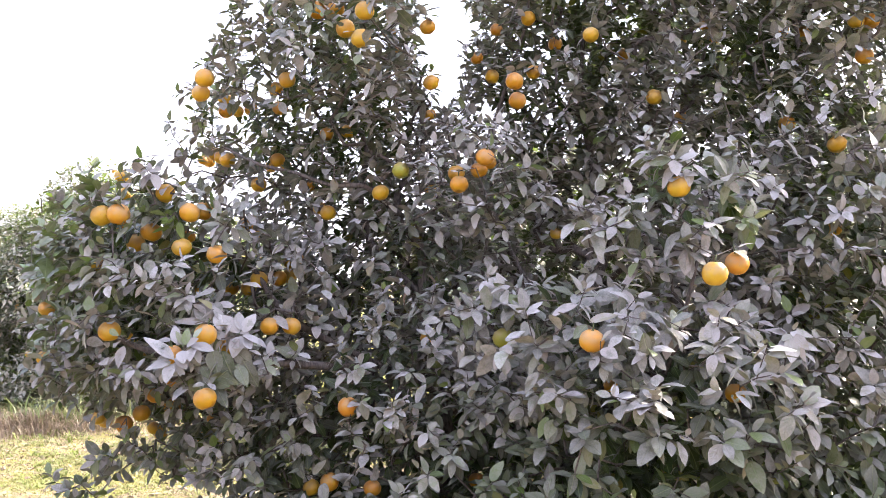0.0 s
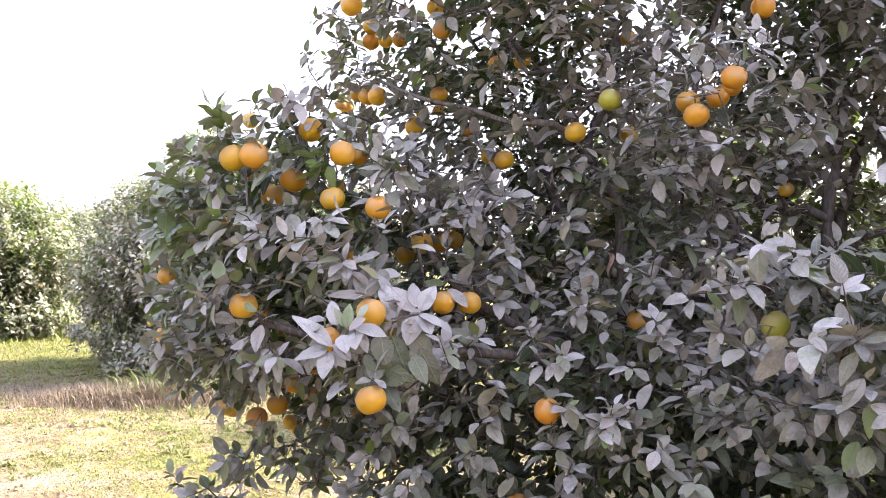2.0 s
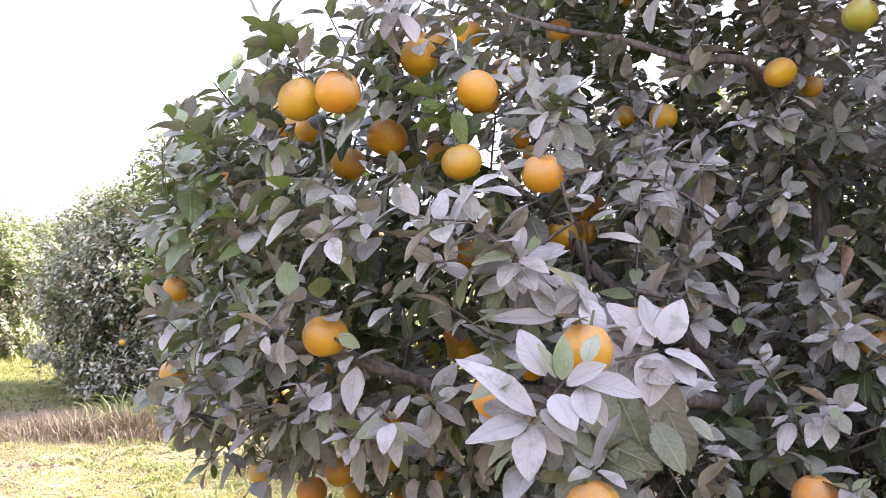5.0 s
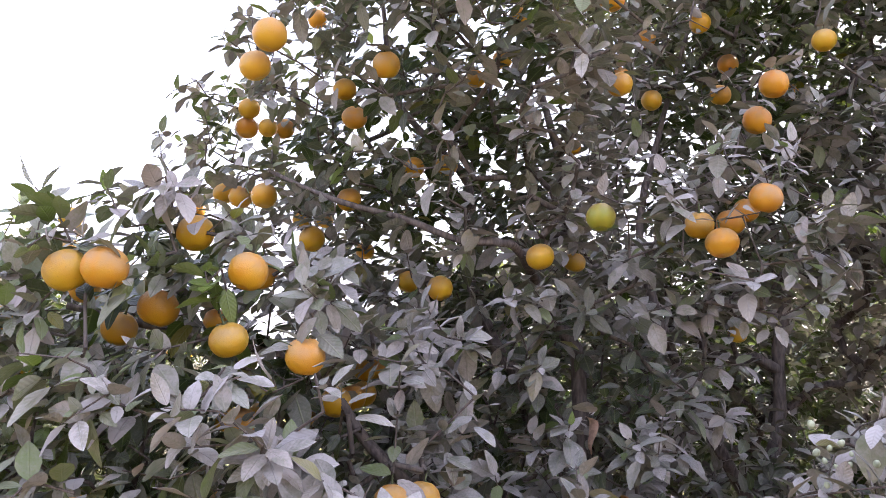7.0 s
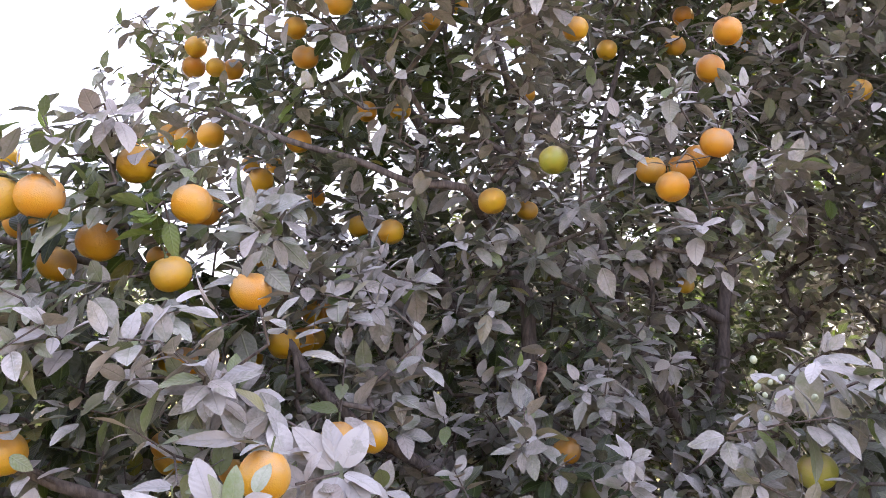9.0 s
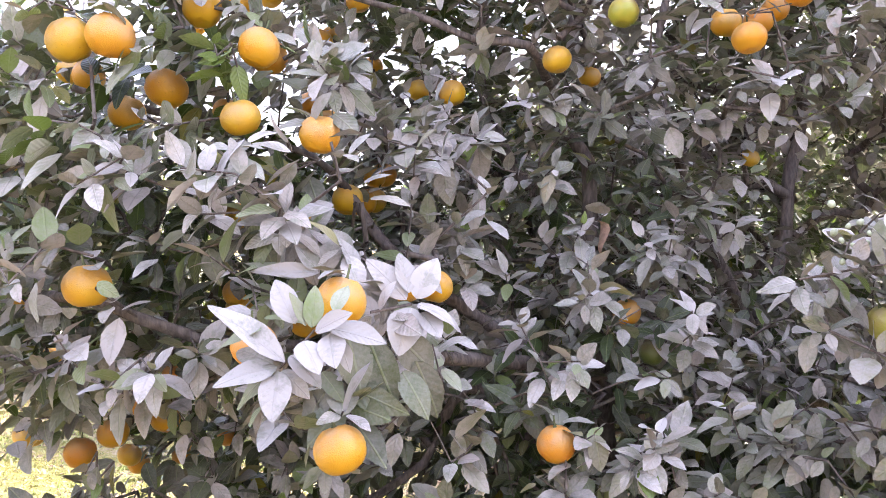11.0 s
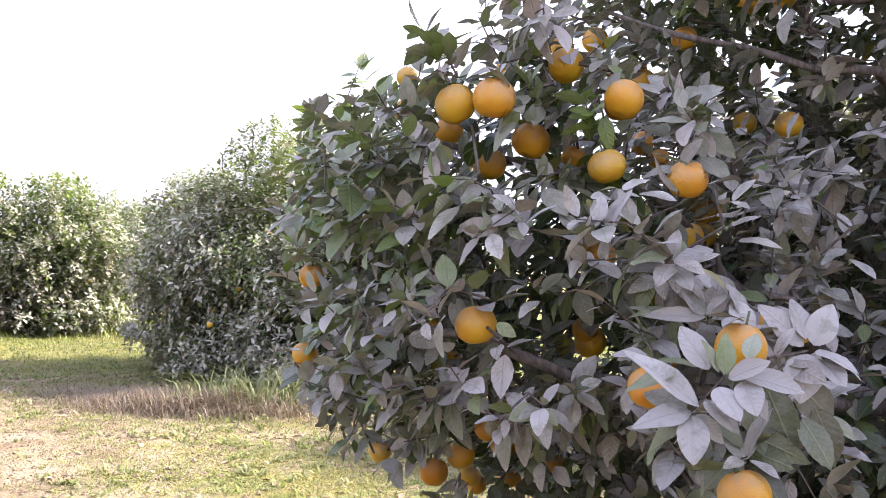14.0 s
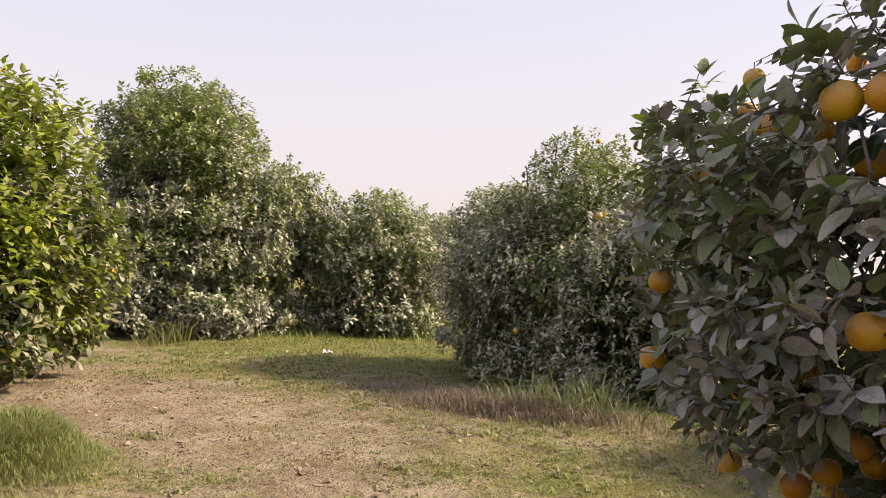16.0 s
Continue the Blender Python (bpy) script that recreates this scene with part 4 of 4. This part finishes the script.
    # one curled dead leaf caught on a twig before the main limb
    vs, tris, quads, uvs = leaf_shape(9, 0.75, 0.55, 0.05, 0.5, 0.8, 0.8)
    vs[:, 2] += 0.16 * np.sin(vs[:, 0] * 7.0)
    dead = part("dead_leaf", mesh_from("dead_leaf", vs, [tris, quads], DEAD_LEAF, uv=uvs), tree, "curled brown dead leaf")
    dead.matrix_basis = pose(-0.185, 3.35, 1.492, 0, 62, 20) @ Matrix.Diagonal((0.085, 0.075, 0.06, 1))
    return tree


near_tree()


# ---- the other trees of the orchard ----
def orchard_tree(base, blobs, seed, cell, leaf, label, dusty=0.6, fresh=0.3, stations=2, fruit=0, foliage=FAR_LEAF, rough=0.30, shoot=0.11):
    """A whole tree at base; blobs are given from its foot."""
    rng = np.random.default_rng(seed)
    tree = tagged(new("orchard_tree"), label, "tree", "orchard trees")
    tree.location = (*base, 0)
    lines = []
    height = max(b[0][2] + b[1][2] for b in blobs)
    root = np.array([0, 0, 0.0])
    trunk = smooth_line([(0, 0, -0.1), (0.03, 0.02, 0.25), (0.02, 0.05, 0.55)], 0.1)
    part("trunk", tube("trunk", trunk, np.linspace(0.10, 0.075, len(trunk)), BARK, 10, rng), tree)
    lines.append(trunk)
    for c, r, *_ in blobs:
        c = np.array(c)
        line = smooth_line([trunk[-2], trunk[-1] * 0.5 + c * 0.5 + np.array([0, 0, -0.12 * height]), c, c + np.array([0, 0, r[2] * 0.5])], 0.15)
        part("limb", tube("limb", line, np.linspace(0.05, 0.012, len(line)), BARK, 7, rng), tree)
        lines.append(line)
    tips, rho = fill(blobs, cell, rng, 0.45, rough, 0.06)
    nodes, parent, end = grow(lines, tips[::5], root + np.array([0, 0, 0.5]), 0.25, rng)
    part("twig_work", twig_mesh("twig_work", nodes, parent, BARK, 0.003), tree, kind="stuff")
    way = unit(tips - np.array([0, 0, 0.35 * height])) + np.array([0, 0, 0.9]) + rng.standard_normal(tips.shape) * 0.35
    at, turn, size, wide, own = rosettes(tips, way, rng, 8, 12, leaf, shoot, 1.3, 0.25, 0.35)
    # dark gaps between clumps: shade painted by thinning the dust inwards
    inner_shade = np.clip((rho[own] - 0.54) / 0.34, 0.04, 1)
    f = np.array([noise.noise(Vector(q * 1.3 + seed)) for q in tips])[own]
    dust = np.clip(dusty + 0.35 * f + rng.standard_normal(len(at)) * 0.46 - 0.22 * (at[:, 2] / height - 0.5), 0, 1) * inner_shade
    young = np.clip(fresh - 0.15 - 0.6 * f + 0.75 * (at[:, 2] / height - 0.5) + rng.standard_normal(len(at)) * 0.22, 0, 1)
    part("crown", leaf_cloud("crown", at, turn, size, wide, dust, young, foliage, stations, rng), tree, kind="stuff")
    outer = np.nonzero(rho > 0.86)[0]
    for i in rng.choice(outer, min(fruit, len(outer)), replace=False):
        m = pose(*(np.array([*base, 0]) + tips[i] * 1.01 + np.array([0, 0, -0.04])), 0, 0, rng.uniform(0, 360))
        ob = copy_thing(KINDS[int(rng.integers(0, 4))], m)
        ob.matrix_basis = m
        tagged(ob, "ripe orange on a neighbouring orchard tree", "orange", "oranges on the other trees")
    return tree


orchard_tree((-5.5, 11.8), [((0.0, 0, 1.30), (1.65, 1.5, 1.05), 0.75), ((0.35, 0, 2.35), (1.0, 1.0, 0.95), 0.5), ((-0.75, 0.3, 1.9), (0.85, 0.9, 0.75), 0.6),
                            ((0.1, -0.3, 0.50), (1.55, 1.25, 0.75)), ((1.35, -1.0, 1.15), (1.15, 1.0, 0.95), 0.8), ((1.25, -1.1, 0.5), (1.25, 1.0, 0.70)), ((2.3, -0.9, 1.3), (1.1, 1.0, 1.1), 0.8),
                            ((2.3, -1.0, 0.5), (1.1, 0.95, 0.7))], 21, 0.115, (0.065, 0.105),
             "broad citrus tree with dusty dark leaves and scattered fruit", 0.52, 0.36, 1, 34, FAR_LEAF, 0.36)
orchard_tree((-14.4, 13.1), [((0, 0, 1.7), (2.3, 2.2, 1.6)), ((-0.55, 0, 3.6), (1.72, 1.7, 1.72)), ((1.1, 1.1, 2.3), (1.4, 1.4, 1.3)),
                             ((0.2, -0.4, 0.55), (2.25, 2.0, 0.90)), ((-0.9, -0.8, 2.9), (0.9, 0.9, 0.8)), ((0.9, -0.5, 3.4), (0.9, 0.9, 0.9))], 22, 0.15, (0.085, 0.13), "tall dense citrus tree with a rounded crown", 0.36, 0.50, 1, 10, FAR_LEAF, 0.36)
orchard_tree((-11.5, 15.5), [((0, 0, 1.5), (1.6, 1.5, 1.3)), ((0.1, 0.1, 2.3), (1.1, 1.1, 0.75)), ((-0.1, 0, 0.55), (1.65, 1.5, 0.80))],
             23, 0.145, (0.08, 0.125), "low rounded citrus tree, dusty grey-green", 0.42, 0.38, 1, 6, FAR_LEAF, 0.36)
orchard_tree((-10.6, 6.4), [((0, 0, 1.5), (1.6, 1.6, 1.3)), ((0.1, 0, 2.6), (1.2, 1.2, 1.0)), ((0.1, -0.3, 0.75), (1.45, 1.4, 0.7))],
             24, 0.175, (0.11, 0.16), "sunlit citrus tree with fresh yellow-green leaves", 0.26, 0.55, 3, 10, FRESH_LEAF, 0.85, 0.22)
orchard_tree((-13.7, 21.7), [((0, 0, 1.5), (1.7, 1.6, 1.4)), ((0, 0, 2.3), (1.2, 1.2, 0.75))], 25, 0.19, (0.11, 0.16), "distant low citrus tree in the row", 0.6, 0.35, 1)
orchard_tree((-10.4, 19.2), [((0, 0, 1.6), (1.6, 1.6, 1.5)), ((0.2, 0, 2.7), (1.15, 1.15, 0.9))], 26, 0.16, (0.09, 0.14), "dusty citrus tree farther along the row", 0.65, 0.25, 1)
orchard_tree((0.9, 9.4), [((0, 0, 1.2), (1.9, 1.5, 1.2)), ((0, 0, 2.2), (1.2, 1.1, 0.8))], 27, 0.18, (0.11, 0.16), "citrus tree standing in the next row", 0.35, 0.45, 1)
orchard_tree((3.5, 7.4), [((0, 0, 1.2), (1.8, 1.6, 1.2)), ((0, 0, 2.2), (1.2, 1.1, 0.9))], 28, 0.17, (0.11, 0.16), "citrus tree in the next row behind", 0.35, 0.45, 1)
orchard_tree((5.6, 5.2), [((0, 0, 1.2), (1.8, 1.6, 1.2)), ((0, 0, 2.2), (1.2, 1.1, 0.9))], 30, 0.18, (0.11, 0.16), "citrus tree in the next row behind", 0.35, 0.45, 1)
# unseen trees continuing the rows, added to hold back light from the low sky
other = orchard_tree((-7.1, 1.8), [((0, 0, 1.4), (1.7, 1.7, 1.3)), ((0.1, 0, 2.5), (1.3, 1.2, 1.0))], 31, 0.23, (0.11, 0.16), "citrus tree out of view, continues the rows and cuts low sky light", 0.4, 0.5, 1)
for x, y, turn_by in ((-3.7, -2.7, 70), (-0.4, -7.3, 160), (3.6, -1.2, 250)):
    copy_thing(other, pose(x, y, 0, 0, 0, turn_by))
orchard_tree((-16.5, 26.5), [((0, 0, 1.5), (1.8, 1.7, 1.4)), ((0, 0, 2.3), (1.3, 1.3, 0.8))], 29, 0.26, (0.12, 0.17), "distant citrus tree at the alley's end", 0.6, 0.35, 1)


# ---- grass and litter on the ground ----
def blades(name, spots, heights, lean, dry, rng, width=0.004, material=GRASS):
    """Bent grass blades, two quads and a tip each."""
    n = len(spots)
    ang = rng.uniform(0, 2 * np.pi, n)
    d = np.stack([np.cos(ang), np.sin(ang), np.zeros(n)], -1)
    side = np.stack([-np.sin(ang), np.cos(ang), np.zeros(n)], -1)
    ln = rng.uniform(*lean, n)
    w = width * rng.uniform(0.6, 1.4, n) * (0.6 + heights / heights.mean() * 0.4)
    vs = np.zeros((n, 5, 3))
    for k, s in enumerate((0.0, 0.55)):
        mid = spots + d * (heights * ln * s * s)[:, None] + np.array([0, 0, 1.0]) * (heights * s * (1 - 0.25 * ln * s))[:, None]
        vs[:, 2 * k] = mid - side * (w * (1 - 0.35 * s))[:, None]
        vs[:, 2 * k + 1] = mid + side * (w * (1 - 0.35 * s))[:, None]
    vs[:, 4] = spots + d * (heights * ln)[:, None] + np.array([0, 0, 1.0]) * (heights * np.maximum(0.15, 1 - 0.35 * ln))[:, None]
    off = (np.arange(n) * 5)[:, None, None]
    quads = (np.array([[0, 1, 3, 2]])[None] + off).reshape(-1, 4)
    tris = (np.array([[2, 3, 4]])[None] + off).reshape(-1, 3)
    return mesh_from(name, vs.reshape(-1, 3), [quads, tris], material, dry=np.repeat(dry, 5))


def on_ground(xy):
    return np.array([(x, y, ground_height(x, y) - 0.004) for x, y in xy])


def turf():
    """Short grass and weeds, thick where the cover is green."""
    rng = np.random.default_rng(31)
    xy = np.concatenate([np.stack([rng.uniform(-13, 0.5, 110000), rng.uniform(2.0, 18, 110000)], -1),
                         np.stack([rng.uniform(-8, -1, 60000), rng.uniform(3.0, 10, 60000)], -1)])
    cover = np.array([greenness(x, y) + 0.8 * noise.noise(Vector((x * 1.9, y * 1.9, 5))) + 0.5 * noise.noise(Vector((x * 6, y * 6, 2))) for x, y in xy])
    keep = cover > 0.35 + rng.standard_normal(len(xy)) * 0.22
    xy, cover = xy[keep], cover[keep]
    dry = np.clip(0.55 - 0.5 * cover + rng.standard_normal(len(xy)) * 0.3, 0, 1)
    h = rng.uniform(0.012, 0.045, len(xy)) * (1 + 0.9 * np.clip((xy[:, 1] - 9.5) / 4, 0, 1.5))
    tagged(new("grass", blades("grass", on_ground(xy), h, (0.6, 2.2), dry, rng, 0.0042)), "thin short grass, part green and part dried", "grass", kind="stuff")


turf()


def litter():
    """Crumbs of soil and fallen leaves."""
    rng = np.random.default_rng(32)
    xy = np.stack([rng.uniform(-10, -1.2, 26000), rng.uniform(3.2, 10.5, 26000)], -1)
    xy = xy[np.array([noise.noise(Vector((x * 2.5, y * 2.5, 7))) for x, y in xy]) + rng.standard_normal(len(xy)) * 0.2 > 0.15]
    r = rng.uniform(0.004, 0.014, len(xy)) * (1 + (rng.random(len(xy)) < 0.12) * rng.uniform(0.5, 1.6, len(xy)))
    ball = np.array([(1, 0, 0), (0, 1, 0), (-1, 0, 0), (0, -1, 0), (0, 0, 0.8), (0, 0, -0.8), (0.6, 0.6, 0.5), (-0.6, 0.6, 0.4), (-0.6, -0.6, 0.5), (0.6, -0.6, 0.4)])
    tri = np.array([(0, 6, 4), (6, 1, 4), (1, 7, 4), (7, 2, 4), (2, 8, 4), (8, 3, 4), (3, 9, 4), (9, 0, 4), (0, 1, 6), (1, 2, 7), (2, 3, 8), (3, 0, 9),
                    (1, 0, 5), (2, 1, 5), (3, 2, 5), (0, 3, 5)])
    vs = ball[None] * r[:, None, None] * rng.uniform(0.6, 1.3, (len(xy), 10, 3)) + on_ground(xy)[:, None] + np.array([0, 0, 0.004])
    faces = (tri[None] + (np.arange(len(xy)) * 10)[:, None, None]).reshape(-1, 3)
    tagged(new("soil_crumbs", mesh_from("soil_crumbs", vs.reshape(-1, 3), faces, CRUMB, smooth=False)), "loose dark crumbs of dry soil", "soil", kind="stuff")
    xy = np.stack([rng.uniform(-9, 0.5, 900), rng.uniform(3.2, 11, 900)], -1)
    n = len(xy)
    flat = leaf_frames(np.stack([rng.standard_normal(n), rng.standard_normal(n), np.zeros(n)], -1), np.array([[0, 0, 1.0]]) + rng.standard_normal((n, 3)) * 0.3, rng)
    me = leaf_cloud("fallen_leaf_litter", on_ground(xy) + np.array([0, 0, 0.014]), flat, rng.uniform(0.04, 0.08, n), np.ones(n), np.zeros(n), np.zeros(n), DEAD_LEAF, 2, rng)
    tagged(new("fallen_leaf_litter", me), "dry brown fallen leaves on the soil", "leaves", kind="stuff")


litter()


def scrap(x, y, size, seed):
    """A crumpled bit of white wrapping."""
    rng = np.random.default_rng(seed)
    n = 6
    p = np.array([((i / (n - 1) - 0.5) * size, (j / (n - 1) - 0.5) * size * 0.7, abs(rng.standard_normal()) * size * 0.16) for j in range(n) for i in range(n)])
    q = np.array([(j * n + i, j * n + i + 1, (j + 1) * n + i + 1, (j + 1) * n + i) for j in range(n - 1) for i in range(n - 1)])
    ob = new("paper_scrap", mesh_from("paper_scrap", p, q, PAPER, smooth=False))
    ob.matrix_basis = pose(x, y, ground_height(x, y) + 0.004, 0, 0, 40 * seed)
    tagged(ob, "crumpled white scrap lying on the grass", "litter")


scrap(-9.5, 11.6, 0.16, 1)
scrap(-10.1, 11.3, 0.09, 2)
scrap(-7.4, 9.3, 0.07, 3)


def clump(name, centre, spread, count, height, lean, dryness, label, seed, width=0.005, material=GRASS, dome=0.0):
    rng = np.random.default_rng(seed)
    xy = np.array(centre) + rng.standard_normal((count, 2)) * np.array(spread)
    dry = np.clip(dryness + rng.standard_normal(count) * 0.2, 0, 1)
    off = np.linalg.norm((xy - np.array(centre)) / np.array(spread), axis=1)
    h = rng.uniform(*height, count) * np.exp(-0.16 * off ** 2)
    spots = on_ground(xy)
    spots[:, 2] += dome * np.exp(-(off / 1.8) ** 4) * rng.random(count) ** 0.5
    tagged(new(name, blades(name, spots, h, lean, dry, rng, width, material)), label, "grass", kind="stuff")


def weeds():
    """Small bright rosettes of weed scattered over the alley."""
    rng = np.random.default_rng(48)
    xy = np.stack([rng.uniform(-12, -1, 9000), rng.uniform(3.5, 14, 9000)], -1)
    f = np.array([greenness(x, y) * 0.7 + 0.9 * noise.noise(Vector((x * 1.1, y * 1.1, 11))) + 0.5 * noise.noise(Vector((x * 4, y * 4, 1))) for x, y in xy])
    f = f + 0.3 * np.clip((xy[:, 1] - 8.3) / 1.2, 0, 1)
    xy = xy[f > 0.38]
    many = np.repeat(xy, 8, axis=0) + rng.standard_normal((len(xy) * 8, 2)) * 0.022
    h = rng.uniform(0.02, 0.06, len(many)) * np.repeat(rng.uniform(0.6, 1.6, len(xy)), 8)
    dry = np.clip(np.repeat(rng.uniform(-0.2, 0.7, len(xy)), 8), 0, 1)
    tagged(new("weeds", blades("weeds", on_ground(many), h, (0.5, 2.0), dry, rng, 0.006, WEED)), "small bright green weeds sprouting from the soil", "weeds", kind="stuff")


weeds()
clump("grass_tuft", (-6.5, 4.50), (0.31, 0.30), 19000, (0.06, 0.17), (0.3, 2.2), 0.25, "soft feathery green grass tuft on bare soil", 41, 0.0024, WEED, 0.34)
clump("tall_grass", (-4.25, 8.85), (0.50, 0.20), 300, (0.30, 0.85), (0.5, 1.8), 0.22, "tall arching grass at the foot of a citrus tree", 42, 0.006, TALL)
clump("dry_grass", (-4.75, 8.70), (0.75, 0.28), 5200, (0.08, 0.32), (0.3, 1.6), 0.95, "upright brown dry grass at the foot of a citrus tree", 43, 0.004, BROWN)
clump("dry_grass", (-6.0, 9.25), (0.85, 0.40), 2600, (0.04, 0.15), (0.9, 2.4), 0.85, "flattened brown dry grass by the tree row", 44, 0.004, BROWN)
clump("reed_grass", (-12.5, 10.9), (0.30, 0.25), 80, (0.4, 0.9), (0.5, 1.3), 0.3, "pale arching reed grass under a citrus tree", 45, 0.011)
clump("green_grass", (-10.6, 16.6), (1.6, 1.2), 5000, (0.10, 0.30), (0.2, 0.9), 0.1, "long green grass between the tree rows", 46, 0.008, WEED)
clump("green_grass", (-12.4, 14.0), (0.7, 0.7), 1400, (0.10, 0.30), (0.2, 0.9), 0.15, "long green grass between the tree rows", 47, 0.008, WEED)
